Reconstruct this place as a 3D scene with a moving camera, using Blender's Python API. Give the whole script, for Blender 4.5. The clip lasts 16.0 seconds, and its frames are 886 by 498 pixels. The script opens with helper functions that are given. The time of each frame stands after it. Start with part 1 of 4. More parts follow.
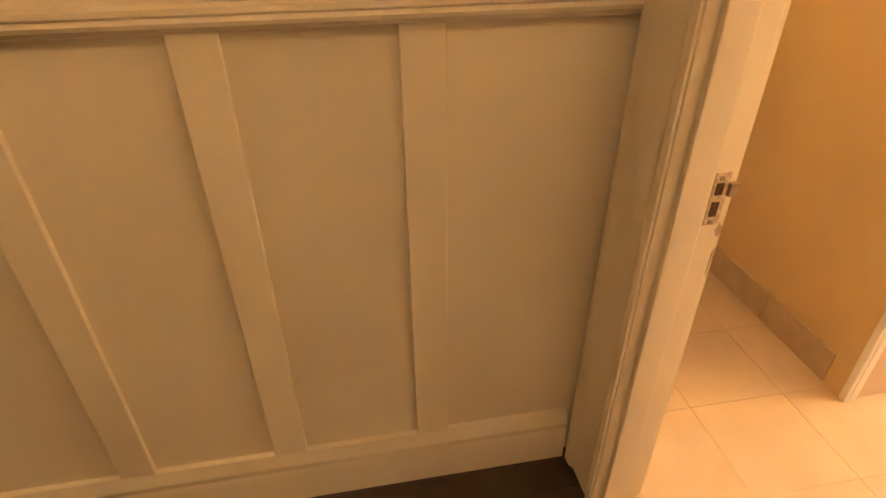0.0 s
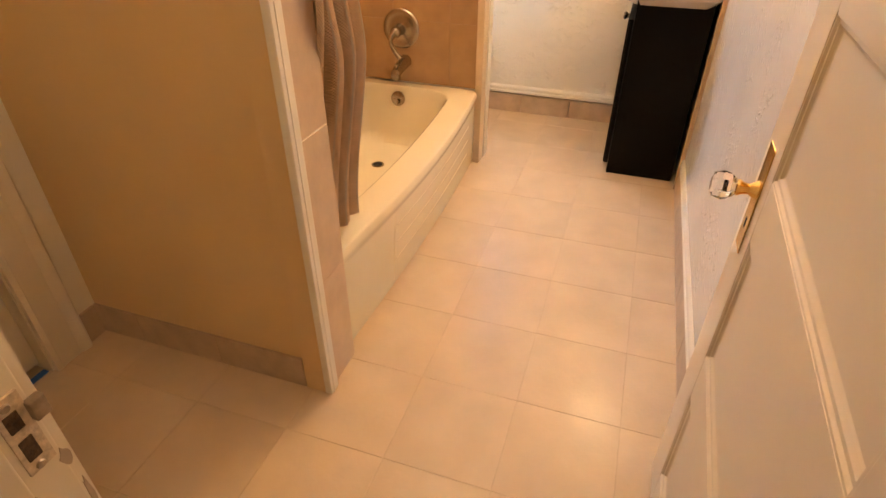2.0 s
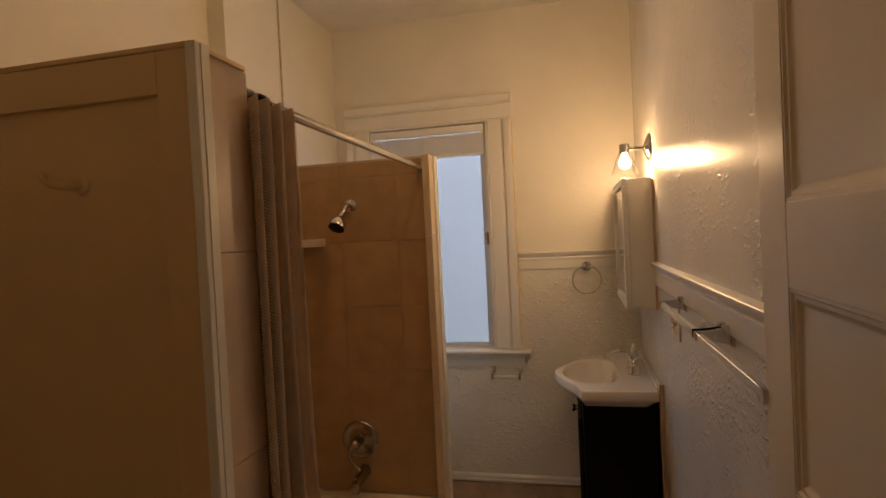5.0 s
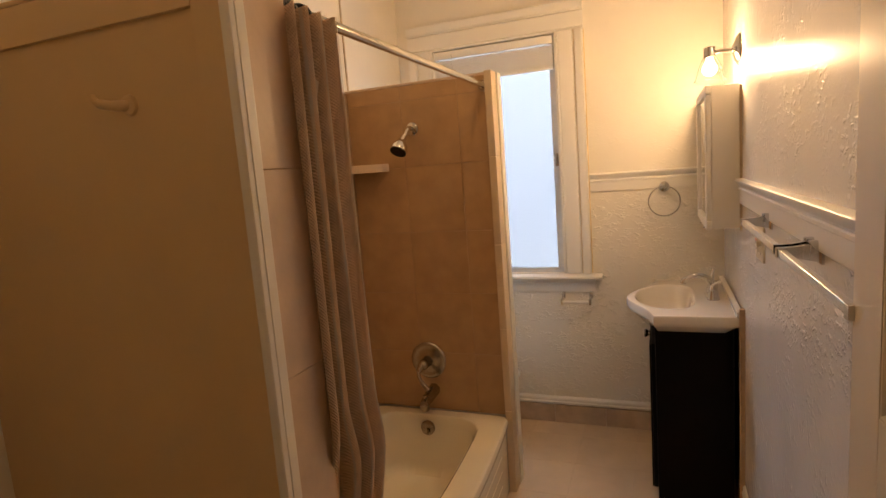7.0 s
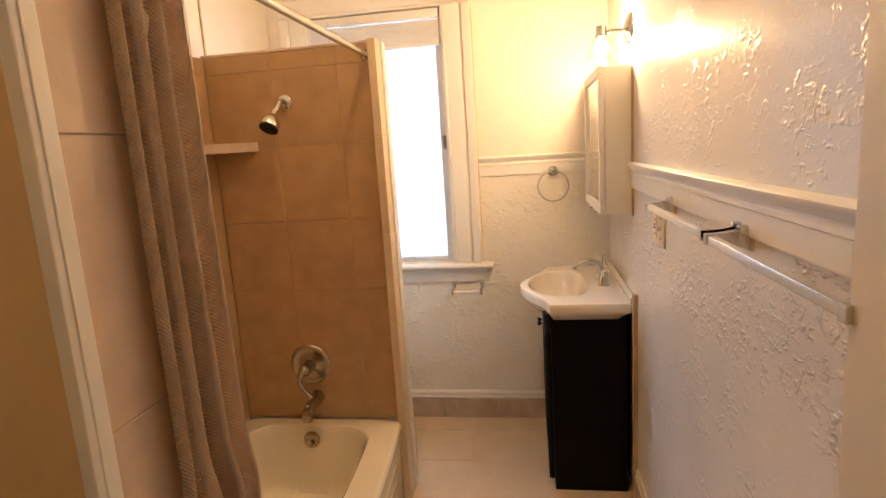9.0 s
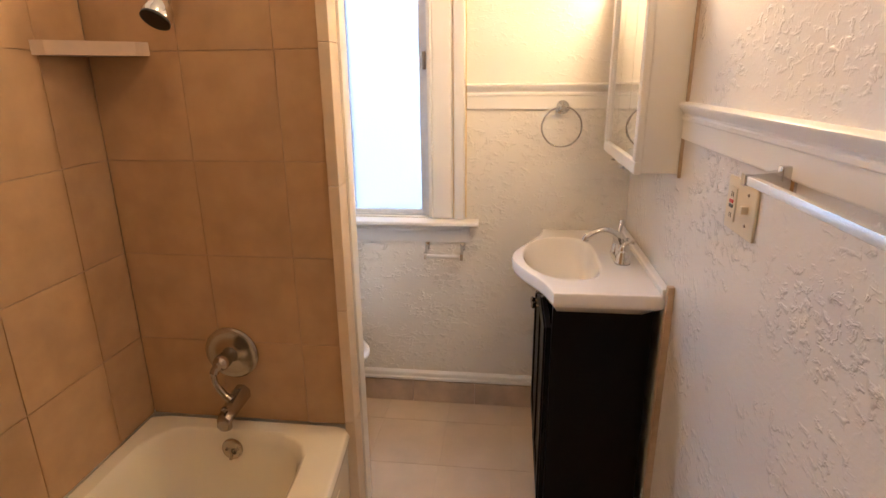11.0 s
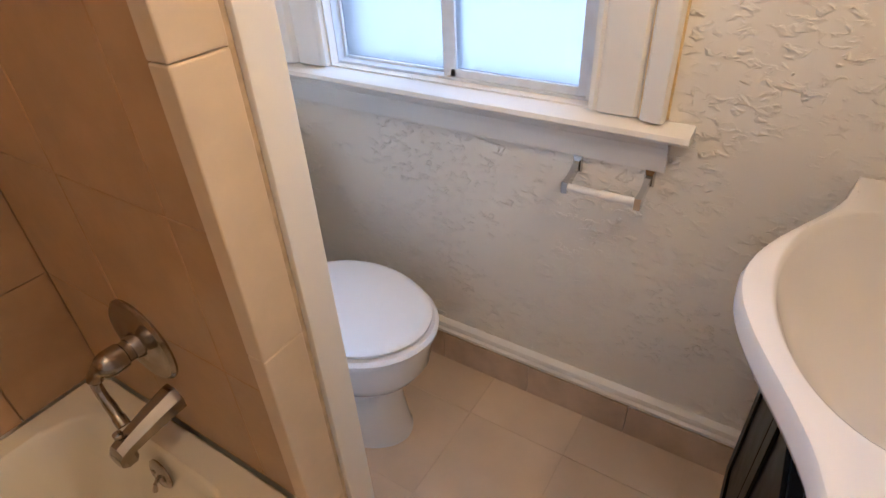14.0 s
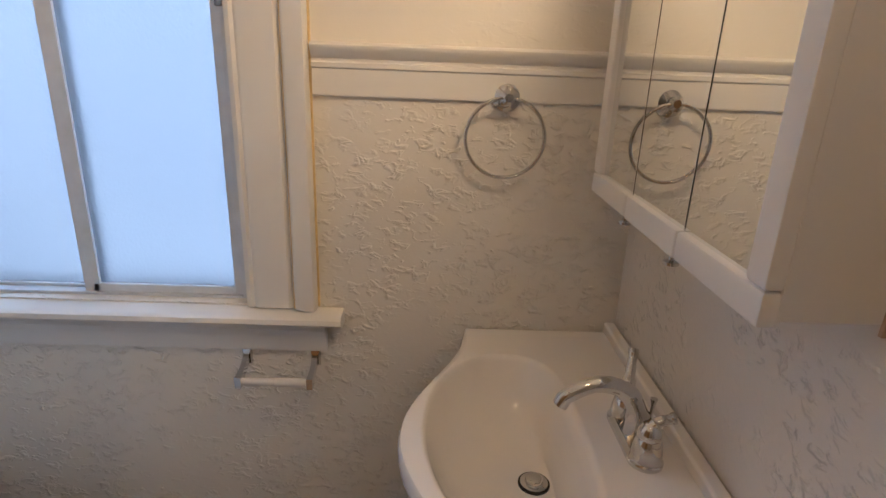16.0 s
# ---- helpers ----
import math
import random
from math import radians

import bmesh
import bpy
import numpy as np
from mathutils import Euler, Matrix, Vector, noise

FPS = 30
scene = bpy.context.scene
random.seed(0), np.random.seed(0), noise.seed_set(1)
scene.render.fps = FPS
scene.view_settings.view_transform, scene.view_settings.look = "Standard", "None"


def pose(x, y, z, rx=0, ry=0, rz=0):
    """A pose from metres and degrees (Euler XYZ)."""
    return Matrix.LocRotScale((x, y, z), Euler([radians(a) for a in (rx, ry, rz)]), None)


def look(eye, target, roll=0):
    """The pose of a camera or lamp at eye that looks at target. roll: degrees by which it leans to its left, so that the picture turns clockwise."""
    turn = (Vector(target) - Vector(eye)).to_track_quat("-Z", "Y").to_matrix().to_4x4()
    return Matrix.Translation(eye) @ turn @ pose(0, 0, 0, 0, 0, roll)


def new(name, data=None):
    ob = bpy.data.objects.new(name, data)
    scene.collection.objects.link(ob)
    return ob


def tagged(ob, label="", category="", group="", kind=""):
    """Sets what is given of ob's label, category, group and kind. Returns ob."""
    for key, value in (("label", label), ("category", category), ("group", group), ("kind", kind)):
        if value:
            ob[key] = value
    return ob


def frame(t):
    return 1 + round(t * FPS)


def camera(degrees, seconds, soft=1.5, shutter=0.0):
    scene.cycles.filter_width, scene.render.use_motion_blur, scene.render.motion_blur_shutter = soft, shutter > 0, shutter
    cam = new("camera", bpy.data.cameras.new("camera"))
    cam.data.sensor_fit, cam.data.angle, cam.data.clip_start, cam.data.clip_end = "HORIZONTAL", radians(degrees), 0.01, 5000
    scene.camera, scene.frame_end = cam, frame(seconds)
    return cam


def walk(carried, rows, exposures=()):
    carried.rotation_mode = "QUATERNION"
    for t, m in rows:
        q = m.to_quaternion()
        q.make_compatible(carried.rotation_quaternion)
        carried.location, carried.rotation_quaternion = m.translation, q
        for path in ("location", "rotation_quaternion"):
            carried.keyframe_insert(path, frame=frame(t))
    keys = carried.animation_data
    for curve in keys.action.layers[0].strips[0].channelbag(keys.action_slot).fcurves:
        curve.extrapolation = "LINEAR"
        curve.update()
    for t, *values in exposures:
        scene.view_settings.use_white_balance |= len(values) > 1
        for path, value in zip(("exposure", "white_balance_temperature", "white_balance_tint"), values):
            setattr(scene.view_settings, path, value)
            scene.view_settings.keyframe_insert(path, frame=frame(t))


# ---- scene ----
cam = camera(76.9, 16.0)
PATH = [
    (0, (0.452, 0.069, 1.25), (0.743, 1.722, 0.161), -0.5),
    (0.5, (0.592, 0.096, 1.258), (1.612, 1.384, 0.117), 0.0),
    (1, (0.694, 0.149, 1.234), (2.09, 1.001, 0.083), 1.2),
    (1.5, (0.803, 0.233, 1.224), (2.238, 0.944, 0.027), 0.4),
    (2, (0.844, 0.311, 1.259), (2.404, 0.829, 0.12), 0.3),
    (2.5, (0.852, 0.36, 1.341), (2.667, 0.658, 0.556), -0.3),
    (3, (0.857, 0.357, 1.465), (2.801, 0.582, 1.053), -1.7),
    (3.2, (0.854, 0.401, 1.502), (2.829, 0.572, 1.239), -0.9),
    (5.3, (0.962, 0.322, 1.556), (2.898, 0.82, 1.5), -3.5),
    (5.5, (0.985, 0.314, 1.545), (2.898, 0.882, 1.41), -3.5),
    (6, (1.002, 0.3, 1.514), (2.853, 1.007, 1.245), -4.0),
    (6.5, (1.0, 0.3, 1.513), (2.838, 1.03, 1.214), -3.9),
    (7, (0.991, 0.299, 1.519), (2.833, 1.029, 1.244), -4.4),
    (7.5, (1.004, 0.296, 1.518), (2.838, 1.053, 1.265), -4.8),
    (8, (1.063, 0.333, 1.498), (2.962, 0.873, 1.175), -3.0),
    (8.5, (1.131, 0.37, 1.502), (3.055, 0.8, 1.165), -4.1),
    (9, (1.203, 0.398, 1.497), (3.147, 0.714, 1.147), -3.7),
    (9.2, (1.256, 0.384, 1.487), (3.202, 0.647, 1.106), -3.4),
    (11.3, (1.993, 0.476, 1.476), (3.879, 0.703, 0.848), -0.5),
    (11.5, (2.11, 0.476, 1.444), (3.987, 0.702, 0.793), -0.6),
    (12, (2.344, 0.427, 1.421), (4.15, 0.808, 0.652), -1.9),
    (12.5, (2.514, 0.405, 1.401), (4.258, 0.831, 0.519), -2.3),
    (13, (2.72, 0.417, 1.366), (4.408, 0.907, 0.413), -0.1),
    (13.5, (2.882, 0.438, 1.362), (4.474, 1.028, 0.305), -1.9),
    (14, (3.057, 0.467, 1.321), (4.421, 1.383, 0.181), -3.1),
    (14.5, (3.172, 0.46, 1.359), (4.448, 1.539, 0.259), -3.3),
    (15, (3.172, 0.479, 1.366), (4.538, 1.488, 0.309), -1.2),
    (15.5, (3.153, 0.435, 1.362), (4.803, 1.018, 0.394), 4.3),
    (16, (3.012, 0.422, 1.422), (4.904, 0.373, 0.776), 2.2),
]
# time, stops, kelvin, tint
EXPOSURE = [(0.0, 2.55, 8000, 16), (0.5, 2.45, 6900, 15), (1.5, 1.95, 6600, 15), (2.0, 1.7, 6600, 15), (2.5, 1.5, 6550, 15), (3.2, 1.0, 6550, 15), (5.3, -0.9, 6350, 16),
            (6.2, -0.4, 6300, 16), (7.5, 0.35, 6300, 16), (9.0, 0.77, 6150, 16), (11.5, 0.80, 5200, 15), (13.5, 0.72, 4900, 14), (15.0, 0.30, 4800, 14), (16.0, -0.2, 4950, 12)]
walk(cam, [(t, look(eye, target, roll)) for t, eye, target, roll in PATH], EXPOSURE)

# ---- light and exposure ----
world = bpy.data.worlds.new("sky")
scene.world = world
world.use_nodes = True
wn = world.node_tree.nodes
sky = wn.new("ShaderNodeTexSky")
sky.sky_type, sky.sun_disc = "NISHITA", False
sky.sun_elevation, sky.sun_rotation = radians(40), radians(200)
world.node_tree.links.new(sky.outputs[0], wn["Background"].inputs[0])
wn["Background"].inputs[1].default_value = 0.08

W, S, HW, CEIL = 4.140, 3.385, 1.77, 2.835     # window wall, shower wall tile, tub head partition, ceiling
OY0, OY1, OZ0, OZ1 = 0.812, 1.516, 0.897, 2.205  # window opening
DY0, DY1, DZ = 0.055, 0.785, 2.03               # doorway
LEFT = 1.735                                  # wall beside the toilet
TILED = 1.695                                 # backing of the tiles along the tub
ALC = 1.785                                   # alcove wall

BULB, BULB_C = 450.0, (1.0, 0.63, 0.285)


# ---- materials ----
def material(name, base, rough=0.5, metal=0.0, spots=0.06, scale=6.0, bump=0.0, bump_scale=60.0, coat=0.0, random_tint=0.0):
    m = bpy.data.materials.new(name)
    m.use_nodes = True
    n, l = m.node_tree.nodes, m.node_tree.links
    b = n["Principled BSDF"]
    b.inputs["Roughness"].default_value, b.inputs["Metallic"].default_value = rough, metal
    b.inputs["Coat Weight"].default_value = coat
    co = n.new("ShaderNodeTexCoord")
    a = n.new("ShaderNodeTexNoise")
    a.inputs["Scale"].default_value, a.inputs["Detail"].default_value = scale, 6
    here = co.outputs["Object"]
    if random_tint:
        info, far, shift = n.new("ShaderNodeObjectInfo"), n.new("ShaderNodeMath"), n.new("ShaderNodeVectorMath")
        far.operation, shift.operation = "MULTIPLY", "ADD"
        far.inputs[1].default_value = 37.0
        l.new(info.outputs["Random"], far.inputs[0])
        l.new(here, shift.inputs[0]), l.new(far.outputs[0], shift.inputs[1])
        here = shift.outputs[0]
    l.new(here, a.inputs["Vector"])
    ramp = n.new("ShaderNodeMapRange")
    ramp.inputs[1].default_value, ramp.inputs[2].default_value = 0.3, 0.7
    ramp.inputs[3].default_value, ramp.inputs[4].default_value = 1 - spots, 1 + spots
    l.new(a.outputs["Fac"], ramp.inputs[0])
    val = ramp.outputs[0]
    if random_tint:
        info, mr, mul = n.new("ShaderNodeObjectInfo"), n.new("ShaderNodeMapRange"), n.new("ShaderNodeMath")
        mr.inputs[3].default_value, mr.inputs[4].default_value = 1 - random_tint, 1 + random_tint
        l.new(info.outputs["Random"], mr.inputs[0])
        mul.operation = "MULTIPLY"
        l.new(val, mul.inputs[0]), l.new(mr.outputs[0], mul.inputs[1])
        val = mul.outputs[0]
    mix = n.new("ShaderNodeVectorMath")
    mix.operation = "SCALE"
    mix.inputs[0].default_value = base[:3]
    l.new(val, mix.inputs["Scale"])
    l.new(mix.outputs[0], b.inputs["Base Color"])
    r2 = n.new("ShaderNodeMapRange")
    r2.inputs[3].default_value, r2.inputs[4].default_value = max(0.02, rough * 0.8), min(1, rough * 1.2)
    l.new(a.outputs["Fac"], r2.inputs[0]), l.new(r2.outputs[0], b.inputs["Roughness"])
    if bump:
        g, bp = n.new("ShaderNodeTexNoise"), n.new("ShaderNodeBump")
        g.inputs["Scale"].default_value, g.inputs["Detail"].default_value = bump_scale, 4
        bp.inputs["Strength"].default_value, bp.inputs["Distance"].default_value = 1.0, bump
        l.new(co.outputs["Object"], g.inputs["Vector"]), l.new(g.outputs["Fac"], bp.inputs["Height"])
        l.new(bp.outputs[0], b.inputs["Normal"])
    return m


def plaster(name, base, rough, depth, stretch=(1, 1, 1), amount=0.55, calm=0.0):
    """Painted plaster with thrown and trowelled ridges in patches."""
    m = material(name, base, rough, spots=0.04, scale=3.0)
    n, l = m.node_tree.nodes, m.node_tree.links
    b = n["Principled BSDF"]
    co, mp = n.new("ShaderNodeTexCoord"), n.new("ShaderNodeMapping")
    mp.inputs["Scale"].default_value = stretch
    l.new(co.outputs["Object"], mp.inputs["Vector"])
    lump, worm, patch, fine, wave = (n.new("ShaderNodeTexNoise") for _ in range(5))
    for node, sc, d, rg, dist in ((lump, 46, 2.5, 0.5, 0.6), (worm, 34, 2.0, 0.5, 0.9), (patch, 4.2, 3, 0.6, 0.4), (fine, 150, 2, 0.5, 0), (wave, 3.0, 2, 0.5, 0)):
        node.inputs["Scale"].default_value, node.inputs["Detail"].default_value = sc, d
        node.inputs["Roughness"].default_value, node.inputs["Distortion"].default_value = rg, dist
        l.new(mp.outputs[0], node.inputs["Vector"])

    def ranged(out, a, b, lo=0.0, hi=1.0):
        q = n.new("ShaderNodeMapRange")
        q.interpolation_type = "SMOOTHSTEP"
        for k, v in zip((1, 2, 3, 4), (a, b, lo, hi)):
            q.inputs[k].default_value = v
        l.new(out, q.inputs[0])
        return q.outputs[0]

    def maths(op, a, b, c=None):
        q = n.new("ShaderNodeMath")
        q.operation = op
        for k, v in enumerate((a, b, c)):
            if v is None:
                continue
            if isinstance(v, (int, float)):
                q.inputs[k].default_value = v
            else:
                l.new(v, q.inputs[k])
        return q.outputs[0]

    off = maths("ABSOLUTE", maths("SUBTRACT", worm.outputs["Fac"], 0.5), 0.0)
    ridges = ranged(off, 0.008, 0.16, 1.0, 0.0)
    lumps = ranged(lump.outputs["Fac"], 0.48, 0.68)
    mask = ranged(patch.outputs["Fac"], 0.98 - amount, 1.14 - amount, 0.05, 1.0)
    relief = maths("MULTIPLY", maths("MULTIPLY", maths("MULTIPLY_ADD", ridges, 0.8, 0.2), lumps), mask)
    if calm:
        split = n.new("ShaderNodeSeparateXYZ")
        l.new(co.outputs["Object"], split.inputs[0])
        relief = maths("MULTIPLY", relief, ranged(split.outputs[2], 1.25, 1.45, 1.0, 1.0 - calm))
    relief = maths("MULTIPLY_ADD", fine.outputs["Fac"], 0.06, relief)
    height = maths("MULTIPLY_ADD", wave.outputs["Fac"], 0.6, relief)
    bp = n.new("ShaderNodeBump")
    bp.inputs["Distance"].default_value = depth
    l.new(height, bp.inputs["Height"]), l.new(bp.outputs[0], b.inputs["Normal"])
    return m


def glass(name, rough, colour=(1, 1, 1), bump=0.0, ior=1.45):
    m = bpy.data.materials.new(name)
    m.use_nodes = True
    n, l = m.node_tree.nodes, m.node_tree.links
    b = n["Principled BSDF"]
    b.inputs["Base Color"].default_value = (*colour, 1)
    b.inputs["Transmission Weight"].default_value, b.inputs["Roughness"].default_value, b.inputs["IOR"].default_value = 1, rough, ior
    if bump:
        co, g, bp = n.new("ShaderNodeTexCoord"), n.new("ShaderNodeTexNoise"), n.new("ShaderNodeBump")
        g.inputs["Scale"].default_value, g.inputs["Detail"].default_value = 140, 3
        bp.inputs["Distance"].default_value = bump
        l.new(co.outputs["Object"], g.inputs["Vector"]), l.new(g.outputs["Fac"], bp.inputs["Height"]), l.new(bp.outputs[0], b.inputs["Normal"])
    return m


def glow(name, colour, strength):
    m = bpy.data.materials.new(name)
    m.use_nodes = True
    b = m.node_tree.nodes["Principled BSDF"]
    b.inputs["Emission Color"].default_value, b.inputs["Emission Strength"].default_value = (*colour, 1), strength
    return m


M_WALL = plaster("cream_wall_plaster", (0.80, 0.74, 0.62), 0.45, 0.0010, amount=0.42)
M_ROUGH = plaster("ridged_white_plaster", (0.82, 0.775, 0.69), 0.36, 0.0040, (1.0, 0.75, 1.3), amount=0.62, calm=0.85)
M_GLOSS = plaster("glossy_trowelled_plaster", (0.78, 0.74, 0.68), 0.20, 0.0042, (0.85, 1.0, 1.15), amount=0.52, calm=0.45)
M_CEIL = material("ceiling_paint", (0.78, 0.74, 0.66), 0.7, bump=0.0006)
M_TRIM = material("white_trim_paint", (0.82, 0.79, 0.73), 0.36, spots=0.02, bump=0.00012, bump_scale=25)
# cream paint with the orange of warm bounced lamp light mixed into its base colour
M_BOARD = material("cream_board_bounce_tinted", (0.71, 0.515, 0.275), 0.42, spots=0.04, scale=3, bump=0.00015, bump_scale=18)
M_DOOR = material("cream_door_paint", (0.77, 0.68, 0.54), 0.36, spots=0.025, scale=4, bump=0.00012, bump_scale=22)
M_TILE = material("tan_wall_tile", (0.47, 0.305, 0.158), 0.36, spots=0.10, scale=11, bump=0.0004, bump_scale=70, random_tint=0.06)
M_EDGE = material("pale_edge_tile", (0.64, 0.49, 0.365), 0.36, spots=0.08, scale=14, bump=0.0004, bump_scale=70, random_tint=0.04)
M_BULL = material("cream_bullnose_tile", (0.66, 0.53, 0.365), 0.36, spots=0.06, scale=14, bump=0.0003, bump_scale=70, random_tint=0.03)
M_FLOOR = material("beige_floor_tile", (0.66, 0.515, 0.365), 0.22, spots=0.07, scale=6, bump=0.0004, bump_scale=80, random_tint=0.012)
M_GROUT = material("tan_grout", (0.44, 0.31, 0.20), 0.85, spots=0.1, scale=40)
M_FGROUT = material("floor_grout", (0.59, 0.455, 0.32), 0.85, spots=0.1, scale=40)
M_BASE = material("tan_base_tile", (0.53, 0.40, 0.285), 0.45, spots=0.15, scale=12, bump=0.0004, random_tint=0.06)
M_TUB = material("almond_tub_enamel", (0.83, 0.77, 0.62), 0.12, spots=0.02, coat=0.4)
M_SINK = material("white_vitreous_china", (0.84, 0.80, 0.75), 0.07, spots=0.01, coat=0.5)
M_TOILET = material("white_toilet_china", (0.84, 0.84, 0.84), 0.09, spots=0.01, coat=0.5)
M_SEAT = material("white_seat_plastic", (0.83, 0.83, 0.84), 0.22, spots=0.01)
M_BLACK = material("espresso_cabinet_paint", (0.004, 0.0035, 0.0035), 0.36, spots=0.2, scale=20, bump=0.0002)
M_CHROME = material("polished_chrome", (0.66, 0.655, 0.645), 0.06, 1.0, spots=0.02)
M_NICKEL = material("brushed_nickel", (0.40, 0.355, 0.30), 0.22, 1.0, spots=0.06, scale=30)
M_BRASS = material("worn_brass", (0.80, 0.55, 0.20), 0.18, 1.0, spots=0.12, scale=25)
M_STEEL = material("old_lock_steel", (0.36, 0.29, 0.22), 0.45, 1.0, spots=0.3, scale=60, bump=0.0005)
M_ALU = material("aluminium_window_frame", (0.72, 0.73, 0.75), 0.38, 0.2, spots=0.05, scale=30)
M_CURTAIN = material("taupe_curtain_cloth", (0.72, 0.545, 0.38), 0.85, spots=0.07, scale=30, bump=0.0009, bump_scale=420)
M_HEM = material("pale_curtain_liner", (0.66, 0.56, 0.46), 0.75, spots=0.05, scale=30, bump=0.0006, bump_scale=420)
wv, wl = M_CURTAIN.node_tree.nodes, M_CURTAIN.node_tree.links
w_co, w_split, w_bump = wv.new("ShaderNodeTexCoord"), wv.new("ShaderNodeSeparateXYZ"), wv.new("ShaderNodeBump")
wl.new(w_co.outputs["Object"], w_split.inputs[0])
w_out = []
for k in (0, 2):
    w_mul, w_sin = wv.new("ShaderNodeMath"), wv.new("ShaderNodeMath")
    w_mul.operation, w_sin.operation = "MULTIPLY", "SINE"
    w_mul.inputs[1].default_value = 1000 if k == 0 else 900
    wl.new(w_split.outputs[k], w_mul.inputs[0]), wl.new(w_mul.outputs[0], w_sin.inputs[0])
    w_out.append(w_sin.outputs[0])
w_add = wv.new("ShaderNodeMath")
w_add.operation = "MULTIPLY"
wl.new(w_out[0], w_add.inputs[0]), wl.new(w_out[1], w_add.inputs[1])
w_thin, w_mix = wv.new("ShaderNodeBsdfTranslucent"), wv.new("ShaderNodeMixShader")
w_thin.inputs[0].default_value = (0.74, 0.58, 0.43, 1)
w_mix.inputs[0].default_value = 0.06
wl.new(wv["Principled BSDF"].outputs[0], w_mix.inputs[1]), wl.new(w_thin.outputs[0], w_mix.inputs[2])
wl.new(w_mix.outputs[0], wv["Material Output"].inputs[0])
w_bump.inputs["Distance"].default_value = 0.0010
wl.new(w_add.outputs[0], w_bump.inputs["Height"]), wl.new(w_bump.outputs[0], wv["Principled BSDF"].inputs["Normal"])
M_RUBBER = material("black_plastic", (0.012, 0.011, 0.011), 0.35)
M_BLIND = material("white_blind_vinyl", (0.80, 0.78, 0.74), 0.4, spots=0.02)
M_IVORY = material("ivory_switch_plastic", (0.66, 0.57, 0.40), 0.36, spots=0.02)
M_RED = material("red_button", (0.55, 0.03, 0.02), 0.4)
M_CAB = material("white_cabinet_laminate", (0.78, 0.755, 0.71), 0.36, spots=0.02)
M_MIRROR = material("mirror_silvering", (0.86, 0.87, 0.86), 0.015, 1.0, spots=0.0)
M_WOOD = material("raw_filler_wood", (0.48, 0.36, 0.25), 0.6, spots=0.15, scale=18)
M_HALL = material("dark_hall_floorboards", (0.055, 0.036, 0.026), 0.4, spots=0.25, scale=10, bump=0.0008, random_tint=0.2)
M_WAINS = material("cream_wainscot_paint", (0.74, 0.67, 0.56), 0.36, spots=0.03, scale=3, bump=0.00015, bump_scale=20)
M_CHIP = material("crusted_cream_paint", (0.55, 0.44, 0.32), 0.55, spots=0.35, scale=90, bump=0.002, bump_scale=120)
M_RUST = material("brown_rust", (0.07, 0.04, 0.022), 0.8, spots=0.5, scale=200, bump=0.002, bump_scale=200)
M_YELLOW = material("yellowed_paint", (0.74, 0.56, 0.27), 0.4, spots=0.15, scale=30)
M_DARK = material("dark_gap", (0.01, 0.008, 0.006), 0.9)
M_BLUE = material("blue_tape", (0.03, 0.14, 0.45), 0.6)
M_ROLLER = material("white_roller_plastic", (0.80, 0.77, 0.73), 0.35, spots=0.02)
M_CAULK = material("aged_caulk", (0.55, 0.42, 0.26), 0.6, spots=0.25, scale=30)
M_PANE = glass("frosted_window_glass", 0.45, (0.100, 0.088, 0.083), 0.0008)
M_CLEAR = glass("clear_glass", 0.0, ior=1.5)
M_BLACK.node_tree.nodes["Principled BSDF"].inputs["Specular IOR Level"].default_value = 0.12
M_SATIN = material("satin_chrome", (0.80, 0.79, 0.77), 0.22, 1.0, spots=0.03)
M_BULB = glow("lit_bulb", BULB_C, BULB)
M_BULB2 = glow("lit_opal_globe", BULB_C, 46.0)
M_BULB3 = glow("lit_hall_bulb", (1.0, 0.66, 0.36), 50.0)


M_DAY = glow("daylight_backdrop", (0.60, 0.80, 1.0), 3.6)
nd = M_DAY.node_tree.nodes
day_co, day_split, day_mix = nd.new("ShaderNodeTexCoord"), nd.new("ShaderNodeSeparateXYZ"), nd.new("ShaderNodeMapRange")
day_mix.inputs[1].default_value, day_mix.inputs[2].default_value = 0.9, 2.2
day_mix.inputs[3].default_value, day_mix.inputs[4].default_value = 8.0, 11.6
M_DAY.node_tree.links.new(day_co.outputs["Object"], day_split.inputs[0])
M_DAY.node_tree.links.new(day_split.outputs[2], day_mix.inputs[0])
M_DAY.node_tree.links.new(day_mix.outputs[0], nd["Principled BSDF"].inputs["Emission Strength"])


# ---- mesh helpers ----
def tidy(bm):
    bmesh.ops.recalc_face_normals(bm, faces=bm.faces)
    return bm


def soften(me, angle=38):
    """Smooth normals weighted by face area, so that bevelled boxes keep flat sides."""
    limit = math.cos(radians(angle))
    faces = [(p.normal.copy(), p.area, tuple(p.vertices)) for p in me.polygons]
    at = [[] for _ in me.vertices]
    for k, f in enumerate(faces):
        for v in f[2]:
            at[v].append(k)
    me.polygons.foreach_set("use_smooth", [True] * len(faces))
    normals = []
    for n, a, vs in faces:
        for v in vs:
            total = n * (a + 1e-12)
            for k in at[v]:
                m = faces[k]
                if m[2] is not vs and m[0].dot(n) > limit:
                    total = total + m[0] * m[1]
            normals.append(total.normalized())
    me.normals_split_custom_set(normals)


def mesh_of(name, bm, mat, smooth):
    me = bpy.data.meshes.new(name)
    tidy(bm).to_mesh(me)
    bm.free()
    me.materials.append(mat)
    if smooth:
        soften(me)
    else:
        me.shade_flat()
    return me


